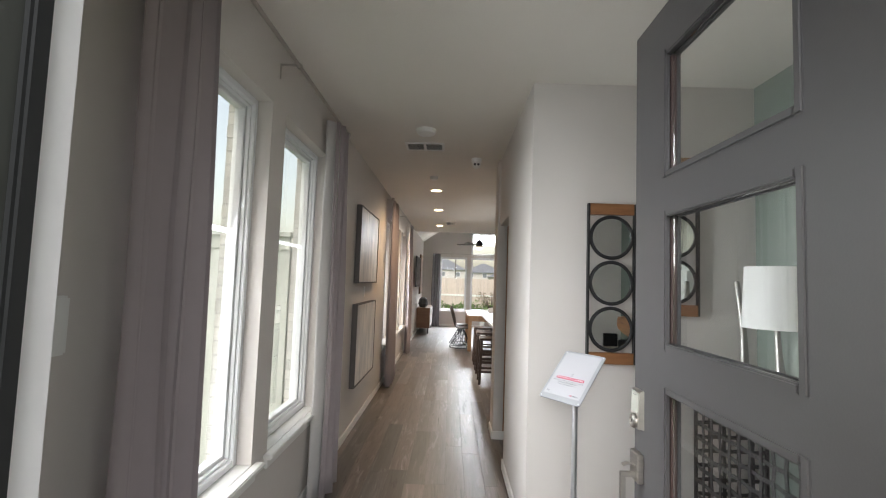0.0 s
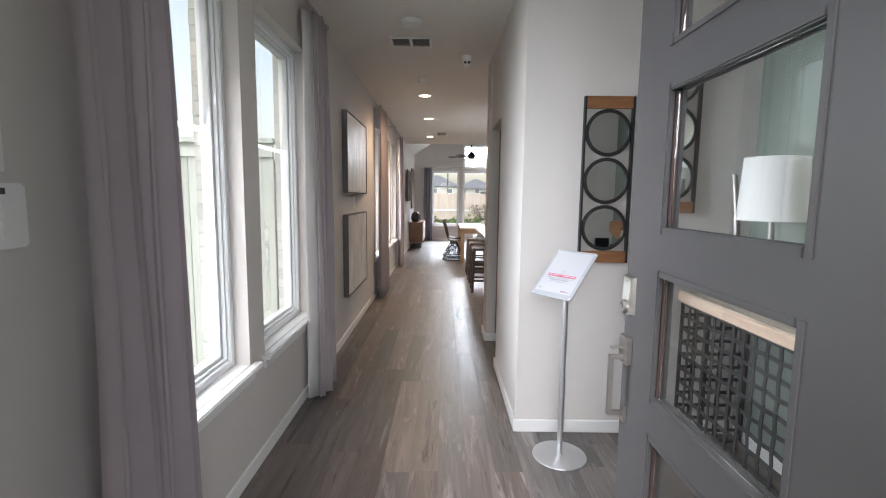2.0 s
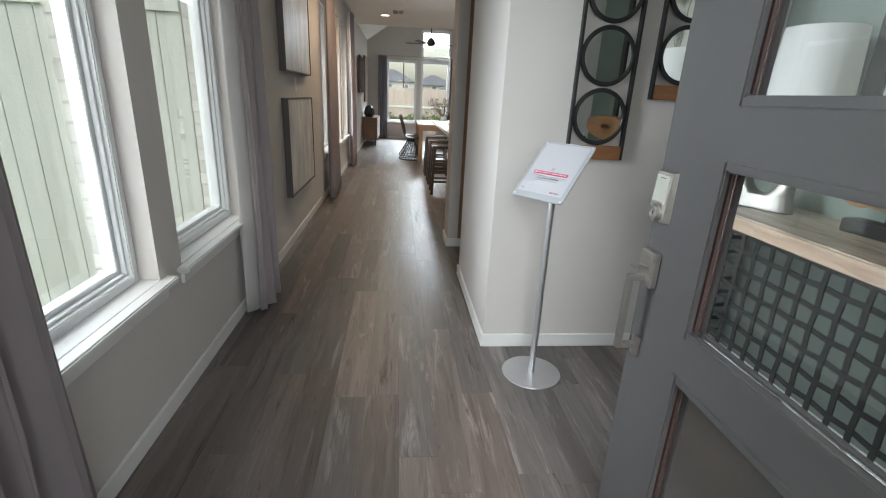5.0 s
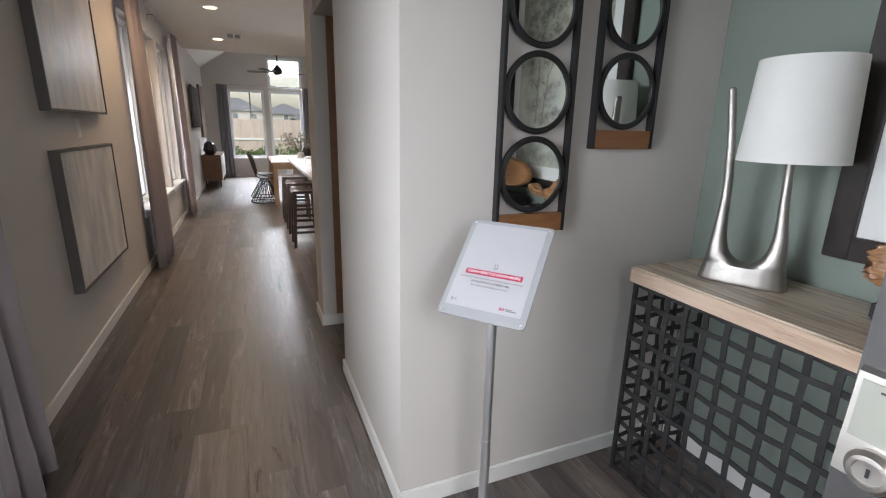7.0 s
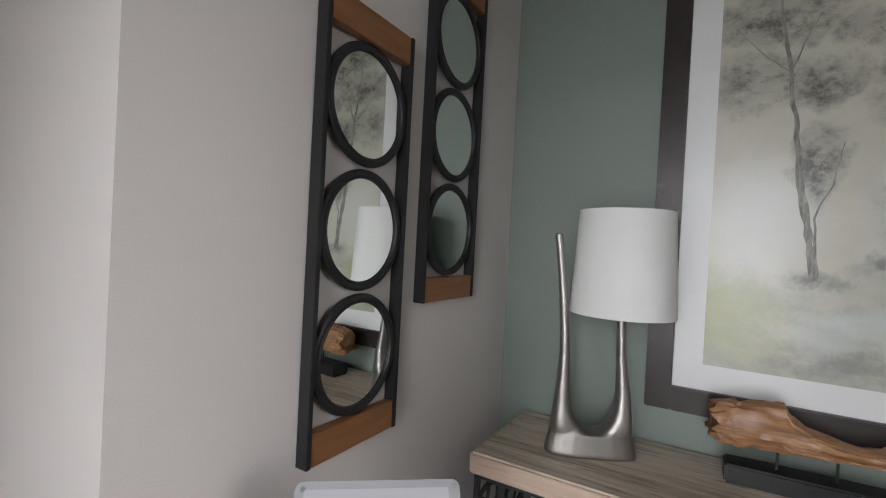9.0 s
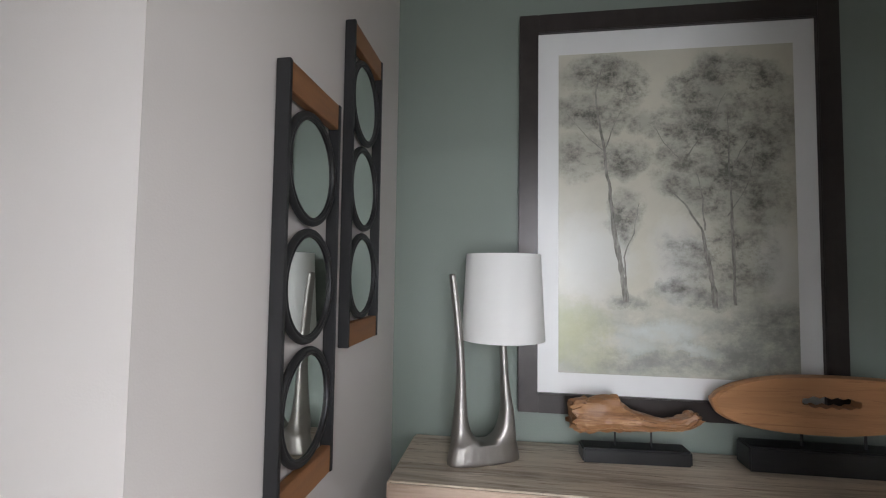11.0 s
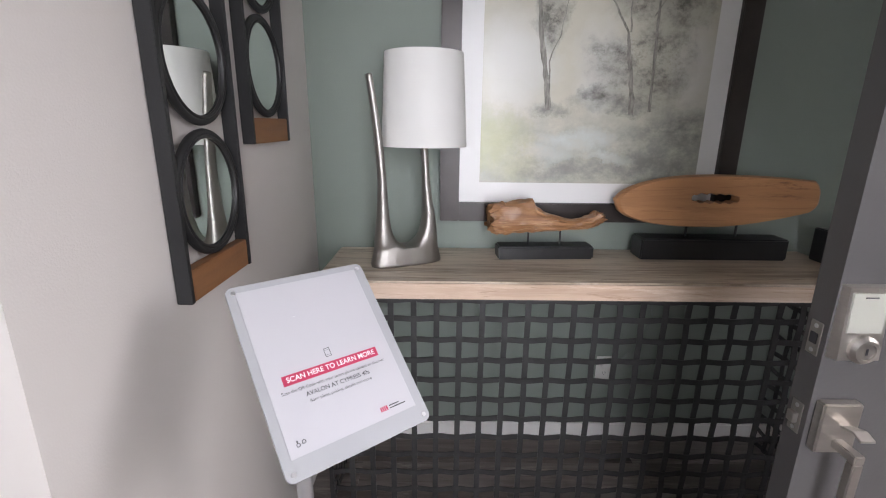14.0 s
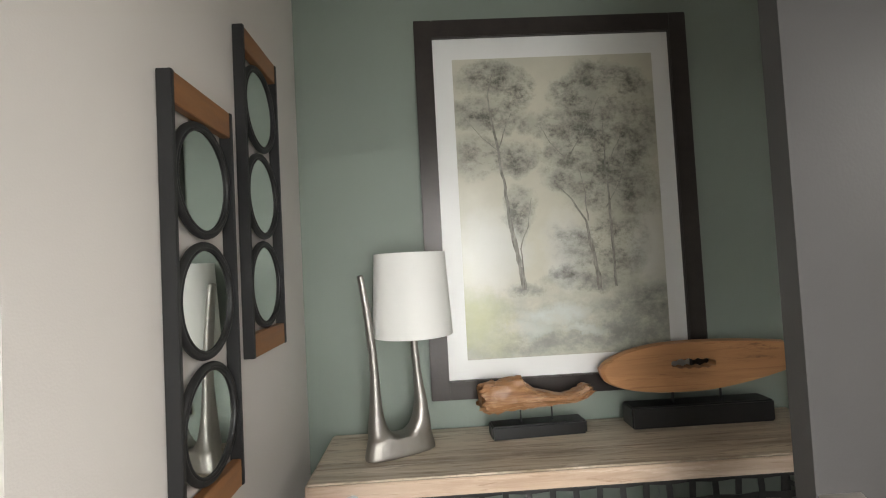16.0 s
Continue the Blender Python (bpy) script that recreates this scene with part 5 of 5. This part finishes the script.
# ---- side passage: added brown door, in place of a warm-lit wall band ----
sd = thing("side_door", (0.70, 4.70, 0), "brown panel door added in the side passage for a warm-lit band", "door")
part("leaf", box(B(), 0, -0.035, 0.01, 0.80, 0, 2.05, 0.002), M_WALNUT, sd)
for z0, z1 in ((0.2, 0.95), (1.1, 1.9)):
    part("panel", box(B(), 0.12, -0.042, z0, 0.68, -0.034, z1, 0.006), M_WALNUT, sd)
# Strip added on the pier; its colour stands in for warm light.
pier_warm_strip = structure("trim", box(B(), 0.560, 4.652, 0.081, 0.638, 4.6585, 2.125, 0.002), M_WARMSTRIP, "orange-brown strip standing in for warm light on the wall end", "trim")
part("casing", box(B(), -0.055, -0.045, 0, -0.003, 0.018, 2.10, 0.004), M_WALNUT, sd, "brown casing of the added door")


# ---- kitchen: stools, island ----
def stool(x, y):
    """Saddle-seat counter stool, 0.36 square and 0.69 high."""
    s = thing("counter_stool", (x, y, 0), "dark wooden backless counter stool tucked under the island", "stool", "stools at the island")
    seat = B()
    rings_s = []
    for k in range(9):
        u = -1 + k / 4
        yk = 0.17 * u
        zt = 0.665 + 0.025 * u * u
        rings_s.append([(-0.18, yk, zt - 0.03), (-0.19, yk, zt - 0.005), (-0.18, yk, zt), (0.18, yk, zt), (0.19, yk, zt - 0.005), (0.18, yk, zt - 0.03)])
    part("seat", loft(seat, rings_s), M_STOOL, s, "dark saddle-shaped wooden seat", smooth=True)
    for sx_ in (-1, 1):
        for sy_ in (-1, 1):
            lg = loft(B(), [[(sx_ * 0.185 + a, sy_ * 0.170 + c, 0) for a, c in ((-0.018, -0.018), (0.018, -0.018), (0.018, 0.018), (-0.018, 0.018))], [(sx_ * 0.158 + a, sy_ * 0.145 + c, 0.655) for a, c in ((-0.02, -0.02), (0.02, -0.02), (0.02, 0.02), (-0.02, 0.02))]])
            part("leg", lg, M_STOOL, s)
    for z in (0.17, 0.32):
        for sy_ in (-1, 1):
            part("stretcher", box(B(), -0.175, sy_ * 0.162 - 0.009, z, 0.175, sy_ * 0.162 + 0.009, z + 0.03, 0.002), M_STOOL, s)
    for sx_ in (-1, 1):
        part("stretcher", box(B(), sx_ * 0.172 - 0.009, -0.165, 0.24, sx_ * 0.172 + 0.009, 0.165, 0.27, 0.002), M_STOOL, s)
    return s


first_stool = stool(0.665, 7.22)
copy_thing(first_stool, pose(0.665, 8.02, 0))
copy_thing(first_stool, pose(0.665, 8.86, 0))
island = thing("kitchen_island", (0.62, 6.30, 0), "white kitchen island below a granite worktop", "kitchen island")
part("body", box(B(), 0.34, 0.06, 0.0, 1.05, 3.10, 0.885, 0.003), M_CABINET, island)
for k in range(4):
    part("panel", box(B(), 0.326, 0.12 + k * 0.75, 0.14, 0.3405, 0.75 + k * 0.75, 0.83, 0.004), M_CABINET, island)
counter = thing("worktop", (0.62, 6.30, 0.885), "speckled pale granite worktop on the island", "worktop")
part("slab", box(B(), 0, 0, 0, 1.10, 3.16, 0.035, 0.004), M_GRANITE, counter)
for y, r, h, lab in ((0.7, 0.05, 0.20, "white ceramic jug on the worktop"), (1.05, 0.045, 0.12, "white ceramic mug on the worktop"), (1.35, 0.05, 0.10, "white ceramic mug on the worktop"), (1.9, 0.06, 0.07, "white ceramic bowl on the worktop")):
    j = thing("ceramic_cup", (0.62 + 0.22, 6.30 + y, 0.92), lab, "cup")
    part("body", lathe(B(), [(r * 0.8, 0), (r, h * 0.5), (r * 0.92, h), (r * 0.86, h), (r * 0.9, h * 0.5), (r * 0.7, 0.008), (0.001, 0.008)], 24), M_PLASTIC, j, smooth=True)
    ha = B()
    ring(ha, (0, -r * 1.15, h * 0.55), h * 0.26, 0.006, Matrix(((0, 0, 1), (1, 0, 0), (0, 1, 0))), 20, 6)
    part("handle", ha, M_PLASTIC, j, smooth=True)

# ---- dining table, chair, sofa ----
table = thing("dining_table", (0.40, 10.28, 0), "light oak dining table with square block legs", "dining table")
part("tabletop", box(B(), 0, 0, 0.735, 1.05, 1.9, 0.79, 0.004), M_OAK, table)
for x in (0.02, 0.95):
    for y in (0.02, 1.80):
        part("leg", box(B(), x, y, 0, x + 0.08, y + 0.08, 0.735, 0.004), M_OAK, table)
for y in (0.04, 1.83):
    part("apron", box(B(), 0.10, y, 0.66, 0.95, y + 0.03, 0.735, 0.002), M_OAK, table)
chair = thing("dining_chair", (0.30, 10.85, 0), "dark woven rattan dining chair with a curved shell", "chair", turn=0)
shell = B()
pr = [(0.22, 0.42), (0.12, 0.445), (0.0, 0.44), (-0.10, 0.445), (-0.17, 0.49), (-0.21, 0.60), (-0.25, 0.75), (-0.30, 0.90)]
loops = []
for x, z in pr:
    wv = 0.23 - 0.05 * max(0, (z - 0.6) / 0.3)
    loops.append([shell.verts.new((x + 0.05 * (2 * k / 8 - 1) ** 2 * (1 if z > 0.5 else 0), wv * (2 * k / 8 - 1), z + 0.02 * (2 * k / 8 - 1) ** 2)) for k in range(9)])
for lo, hi in zip(loops, loops[1:]):
    for k in range(8):
        shell.faces.new((lo[k], lo[k + 1], hi[k + 1], hi[k]))
sh = part("shell", shell, M_RATTAN, chair, "dark woven rattan seat and back", smooth=True)
so = sh.modifiers.new("thickness", "SOLIDIFY")
so.thickness = 0.018
for k in range(22):
    a = 2 * math.pi * k / 22
    w = B()
    rod(w, (0.05 * math.cos(a), 0.05 * math.sin(a), 0.43), (0.26 * math.cos(a + 0.5) - 0.03, 0.24 * math.sin(a + 0.5), 0.012), 0.005, seg=6)
    part("base_wire", w, M_BLACKMETAL, chair)
w = B()
ring(w, (-0.03, 0, 0.012), 0.25, 0.008, Matrix.Identity(3), 40, 8)
part("base_ring", w, M_BLACKMETAL, chair)
copy_thing(chair, pose(0.30, 11.55, 0))

sofa = thing("sofa", (1.0, 13.3, 0), "pale fabric sofa facing the television wall", "sofa")
part("base", box(B(), 0, 0, 0.10, 0.95, 1.9, 0.42, 0.03), M_SOFA, sofa)
part("backrest", box(B(), 0.72, 0, 0.42, 0.95, 1.9, 0.85, 0.05), M_SOFA, sofa)
for y in (0.0, 1.70):
    part("armrest", box(B(), 0, y, 0.42, 0.72, y + 0.20, 0.64, 0.04), M_SOFA, sofa)
for y in (0.22, 0.97):
    part("seat_cushion", box(B(), 0.0, y, 0.42, 0.70, y + 0.72, 0.55, 0.04), M_SOFA, sofa)
for x in (0.06, 0.86):
    for y in (0.06, 1.80):
        part("foot", box(B(), x, y, 0, x + 0.05, y + 0.05, 0.10), M_STOOL, sofa)
M_DARKCLOTH = surface("dark_cushion_cloth", (0.07, 0.055, 0.05), rough=0.95, fine=300, bump=0.1)
pl = thing("throw_pillow", (1.42, 13.70, 0.55), "dark brown throw pillow on the sofa", "pillow", turn=10)
b = B()
bmesh.ops.create_uvsphere(b, u_segments=20, v_segments=12, radius=1, matrix=Matrix.LocRotScale((0, 0, 0.18), None, (0.11, 0.24, 0.2)))
part("cushion", b, M_DARKCLOTH, pl, smooth=True)

vase = thing("table_flowers", (0.95, 10.62, 0.79), "vase of pale dried flowers and leaves on the table", "flowers")
part("vase", lathe(B(), [(0.05, 0), (0.07, 0.06), (0.06, 0.14), (0.04, 0.17), (0.034, 0.17), (0.05, 0.1), (0.001, 0.01)], 24), M_PLASTIC, vase, smooth=True)
rnd = random.Random(11)
stem, leaf_b = B(), B()
for k in range(24):
    a, l = rnd.uniform(0, 6.28), rnd.uniform(0.16, 0.44)
    tip = Vector((l * 0.8 * math.cos(a), l * 0.8 * math.sin(a), 0.17 + l * rnd.uniform(0.5, 1.0)))
    tube(stem, [(0, 0, 0.12), (tip.x * 0.3, tip.y * 0.3, 0.20), tip], 0.003, 5)
    for q in range(5):
        c = tip + Vector((rnd.uniform(-0.06, 0.06), rnd.uniform(-0.06, 0.06), rnd.uniform(-0.08, 0.04)))
        bmesh.ops.create_icosphere(leaf_b, subdivisions=1, radius=0.026, matrix=Matrix.LocRotScale(c, Euler((rnd.random() * 3, rnd.random() * 3, 0)), (1, 0.6, 0.4)))
part("stems", stem, M_STOOL, vase)
part("blossoms", leaf_b, surface("dried_blossom", (0.42, 0.36, 0.30), (0.16, 0.15, 0.09), rough=0.9, island=0.3, bump=0), vase, "pale dried blossoms")

# ---- far left: sideboard, lantern, television, wall art ----
side = thing("sideboard", (LX + 0.016, 13.30, 0), "walnut sideboard with white drawer fronts on slim metal legs", "sideboard")
part("body", box(B(), 0, 0, 0.16, 0.38, 1.6, 0.74, 0.004), M_WALNUT, side)
for k in range(2):
    for j in range(2):
        part("drawer_front", box(B(), 0.381, 0.03 + k * 0.78, 0.19 + j * 0.27, 0.395, 0.78 + k * 0.78, 0.44 + j * 0.27, 0.003), M_CABINET, side, "white drawer front")
for x in (0.03, 0.34):
    for y in (0.05, 1.55):
        part("leg", rod(B(), (x, y, 0), (x, y, 0.16), 0.012, seg=10), M_BLACKMETAL, side)
lantern = thing("geometric_lantern", (LX + 0.18, 13.52, 0.74), "dark faceted glass lantern on the sideboard", "lantern")
part("body", lathe(B(), [(0.09, 0), (0.15, 0.10), (0.12, 0.24), (0.06, 0.30), (0.001, 0.30)], 7), M_DARKPLASTIC, lantern, "dark faceted body")
b = B()
ring(b, (0, 0, 0.10), 0.15, 0.006, Matrix.Identity(3), 7, 6)
part("rim", b, M_BLACKMETAL, lantern)
tv = thing("television", (LX, 11.9, 1.35), "black flat television on the wall, switched off", "television")
part("mount", box(B(), 0.0, 0.5, 0.3, 0.04, 0.9, 0.6), M_BLACKMETAL, tv)
part("casing", box(B(), 0.04, 0, 0, 0.075, 1.45, 0.82, 0.004), M_DARKPLASTIC, tv)
part("screen", box(B(), 0.0752, 0.012, 0.015, 0.0765, 1.438, 0.808), M_SCREEN, tv, "dark glossy screen")
wa = thing("wall_panel_art", (LX, 14.0, 1.12), "tall dark wall panel with pale edges", "wall art")
part("panel", box(B(), 0.002, 0, 0, 0.05, 0.9, 1.2, 0.003), M_WALNUT, wa)
part("edge", box(B(), 0.002, 0.9, 0, 0.055, 0.94, 1.2, 0.003), M_MAT, wa)

# ---- ceiling fan ----
fan = thing("ceiling_fan", (0.80, 13.3, 0), "dark ceiling fan with a lit bowl light, at rest", "ceiling fan")
FZ = 2.62
part("downrod", rod(B(), (0, 0, FZ + 0.12), (0, 0, CEIL + SLOPE * (0.80 - LX) + 0.01), 0.014), M_BLACKMETAL, fan, smooth=True)
part("motor", lathe(B(), [(0.03, 0.15), (0.06, 0.12), (0.105, 0.07), (0.115, 0.01), (0.09, -0.05), (0.001, -0.05)][::-1], 32, (0, 0, FZ)), M_BLACKMETAL, fan, smooth=True)
part("light_bowl", lathe(B(), [(0.001, -0.17), (0.06, -0.16), (0.11, -0.12), (0.125, -0.075), (0.001, -0.07)], 32, (0, 0, FZ)), glow("lit_frosted_bowl", (1.0, 0.86, 0.66), 0.5), fan, "lit frosted glass bowl", smooth=True)
for k in range(5):
    a = radians(18 + 72 * k)
    bl = box(B(), 0.13, -0.065, FZ - 0.005, 0.68, 0.065, FZ + 0.005, 0.003)
    bmesh.ops.transform(bl, matrix=Matrix.Rotation(a, 4, "Z") @ Matrix.Translation((0, 0, FZ)) @ Matrix.Rotation(radians(10), 4, "X") @ Matrix.Translation((0, 0, -FZ)), verts=bl.verts)
    part("blade", bl, M_BLADE, fan)

# ---- outside ----
def board_mesh(w, h, t):
    b = box(B(), 0, -w / 2, 0, t, w / 2, h)
    bmesh.ops.recalc_face_normals(b, faces=b.faces)
    me = bpy.data.meshes.new("board")
    b.to_mesh(me)
    b.free()
    me.materials.append(M_FENCE)
    return me


FENCE_X = -2.15
fence = thing("side_fence", (FENCE_X, 3.72, -0.18), "weathered wooden board fence along the side yard", "fence")
bmsh = [board_mesh(0.140, 2.03 + d, 0.018) for d in (0.0, 0.006, -0.006)]
for i in range(86):
    ob = new("board", bmsh[i % 3])
    ob.parent = fence
    ob.matrix_local = Matrix.Translation((0.004 * ((i * 7) % 3), 0.146 * i + 0.07, 0))
part("cap", box(B(), -0.05, 0.0, 2.04, 0.06, 12.55, 2.075, 0.003), M_FENCE, fence)
part("trim", box(B(), 0.028, 0.0, 1.94, 0.046, 12.55, 2.04, 0.003), M_FENCE, fence)
for i in range(6):
    part("post", box(B(), -0.10, 2.3 * i, 0, -0.012, 2.3 * i + 0.09, 2.04), M_FENCE, fence)


# pale board fence across the side yard, from the house wall outward, with a gap beside the gate post
gate = thing("yard_gate", (-1.29, 3.62, -0.18), "pale weathered board gate and fence across the side yard", "gate")
gx = 0.0
for wide in (0.140, 0.140, 0.052, None, 0.140, 0.140, 0.140, 0.140, 0.140, 0.140, 0.140, 0.140):
    if wide is None:
        gx -= 0.045
        continue
    part("board", box(B(), gx - wide + 0.003, 0, 0.04, gx - 0.001, 0.019, 2.025, 0.002), M_FENCE, gate)
    gx -= wide
part("cap", box(B(), gx, -0.05, 2.028, 0.015, 0.06, 2.066, 0.003), M_FENCE, gate)
part("trim", box(B(), gx, -0.020, 1.925, 0.0, -0.001, 2.028, 0.002), M_FENCE, gate)
for z in (0.30, 0.80, 1.60):
    part("rail", box(B(), gx, 0.0195, z, -0.002, 0.058, z + 0.085, 0.002), M_FENCE, gate)
rear = thing("rear_fence", (-12.0, 24.0, -0.18), "tan wooden board fence behind the rear yard", "fence")
rb = B()
for i in range(178):
    box(rb, 0.148 * i, 0, 0, 0.148 * i + 0.142, 0.018 + 0.004 * (i % 3), 1.86 + 0.006 * (i % 2))
rbo = part("boards", rb, surface("tan_fence_wood", (0.58, 0.50, 0.44), (0.46, 0.39, 0.33), rough=0.85, grain=(8, 8, 1.2), island=0.08), rear)
rbo["kind"] = "stuff"
part("rail", box(B(), 0, -0.04, 0.95, 26.3, -0.001, 1.04), M_FENCE, rear)


M_HOUSEPANE = surface("far_window_pane", (0.22, 0.24, 0.26), rough=0.2, bump=0)


def house(x, y, w, d, h, roof):
    o = thing("house", (x, y, -0.18), "pale two-storey house with a grey hip roof", "house", "houses behind the fence")
    part("wall", box(B(), -w / 2, 0, 0, w / 2, d, h), M_SIDING, o)
    b = B()
    e = 0.5
    base_pts = [b.verts.new(p) for p in ((-w / 2 - e, -e, h), (w / 2 + e, -e, h), (w / 2 + e, d + e, h), (-w / 2 - e, d + e, h))]
    ridge = [b.verts.new(p) for p in ((-w / 2 + d * 0.45, d / 2, h + roof), (w / 2 - d * 0.45, d / 2, h + roof))]
    for f in ((0, 1, 5, 4), (1, 2, 5), (2, 3, 4, 5), (3, 0, 4), (3, 2, 1, 0)):
        b.faces.new([(base_pts + ridge)[k] for k in f])
    part("roof", b, M_ROOF, o, "grey shingled hip roof")
    for k in range(3):
        for z in (1.0, 2.7):
            wx = -w / 2 + w * (k + 0.5) / 3
            wi = part("window", box(B(), wx - 0.6, -0.06, z, wx + 0.6, 0.02, z + 1.2), M_VINYL, o)
            part("pane", box(B(), wx - 0.5, -0.08, z + 0.1, wx + 0.5, -0.055, z + 1.1), M_HOUSEPANE, wi)


for x, y, w, d, h, roof in ((-16, 108, 14, 11, 4.2, 2.6), (-2.0, 112, 11, 10, 4.4, 2.8), (8.5, 116, 10, 10, 4.0, 2.5), (19.0, 96, 13, 10, 4.6, 3.6), (12.6, 78, 11, 9, 2.6, 2.2)):
    house(x, y, w, d, h, roof)
lp = thing("street_pole", (0.6, 62, -0.18), "tall thin grey utility pole", "pole")
part("shaft", rod(B(), (0, 0, 0), (0, 0, 9.5), 0.09, 0.06, 12), M_BLADE, lp)


def shrub(x, y, r, seed, bottom=-0.18):
    rnd = random.Random(seed)
    s = thing("shrub", (x, y, bottom), "low bright green garden shrub", "shrub", "garden shrubs")
    b = B()
    for k in range(900):
        a, u = rnd.uniform(0, 6.28), rnd.random() ** 0.6
        c = Vector((r * u * math.cos(a), r * u * math.sin(a), r * 1.1 * rnd.random() * (1.15 - u * 0.6)))
        q = Euler((rnd.uniform(0, 3), rnd.uniform(0, 3), rnd.uniform(0, 6))).to_matrix()
        l = 0.055 * rnd.uniform(0.7, 1.4)
        b.faces.new([b.verts.new(c + q @ Vector(p)) for p in ((-l, 0, 0), (0, -l * 0.4, 0), (l, 0, 0), (0, l * 0.4, 0))])
    part("leaves", b, M_LEAF, s)
    st = B()
    for k in range(7):
        a = k * 0.9
        rod(st, (0, 0, 0), (r * 0.6 * math.cos(a), r * 0.6 * math.sin(a), r * 0.8), 0.012, 0.005, 6)
    part("stems", st, M_STOOL, s)


for i, (x, y, r) in enumerate(((-1.85, 4.45, 0.55), (-0.55, 22.4, 0.72), (0.15, 22.9, 0.50), (0.62, 22.6, 0.62), (1.35, 22.2, 0.75), (2.1, 22.7, 0.70), (-1.5, 22.9, 0.7))):
    shrub(x, y, r, 40 + i)

# ---- bricks at the window returns ----
def piece(name, material, sx_, sy_, sz_, bevel):
    b = box(B(), -sx_ / 2, -sy_ / 2, -sz_ / 2, sx_ / 2, sy_ / 2, sz_ / 2, bevel)
    bmesh.ops.recalc_face_normals(b, faces=b.faces)
    me = bpy.data.meshes.new(name)
    b.to_mesh(me)
    b.free()
    me.materials.append(material)
    return me


rnd = random.Random(21)
brick_meshes = [piece("brick", M_BRICK, 0.105, 0.19, 0.060, 0.0), piece("brick", M_BRICK, 0.105, 0.09, 0.060, 0.0)]
for a, b_ in WINDOWS[:2]:
    for k in range(27):
        half = k % 2
        ob = new("brick", brick_meshes[half])
        ob.parent = brick_west
        ob.matrix_local = Matrix.Translation((LX - 0.1865 + rnd.uniform(-0.002, 0.002), b_ + 0.001 + (0.045 if half else 0.095) + rnd.uniform(-0.002, 0.002), WIN_Z0 + 0.01 + 0.0705 * k))

# ---- floor planks ----
rnd = random.Random(7)
PW_, PL_ = 0.152, 1.22
plank_me = piece("plank", M_PLANK, PW_ - 0.0007, PL_ - 0.0007, 0.012, 0.0)
far_b = B()
x = LX - 0.09 + PW_ / 2
while x < KX + 0.05:
    y = 0.29 - rnd.uniform(0.05, 1.1)
    while y < FAR_Y:
        y0, y1 = max(y, 0.285), min(y + PL_, FAR_Y + 0.1)
        if x < 1.95 and y1 < 9.6 and not (x > 0.75 and y0 > 4.8):
            if y1 - y0 > PL_ - 0.01:
                ob = new("plank", plank_me)
            elif y1 - y0 > 0.05:
                ob = new("plank", piece("plank", M_PLANK, PW_ - 0.0007, y1 - y0 - 0.0007, 0.012, 0.0))
            else:
                y += PL_
                continue
            ob.parent = floor
            ob.matrix_local = Matrix.Translation((x, (y0 + y1) / 2, -0.006 + rnd.uniform(-0.0002, 0.0002)))
        elif y1 - y0 > 0.05 and (x < GX or y0 > 4.75 or (x < 2.4 and y0 > 2.9)):
            box(far_b, x - PW_ / 2 + 0.0006, y0 + 0.0006, -0.012, x + PW_ / 2 - 0.0006, y1 - 0.0006, 0.0)
        y += PL_
    x += PW_
far_planks = part("far_planks", far_b, M_PLANK_FAR, floor)
far_planks["kind"] = "stuff"
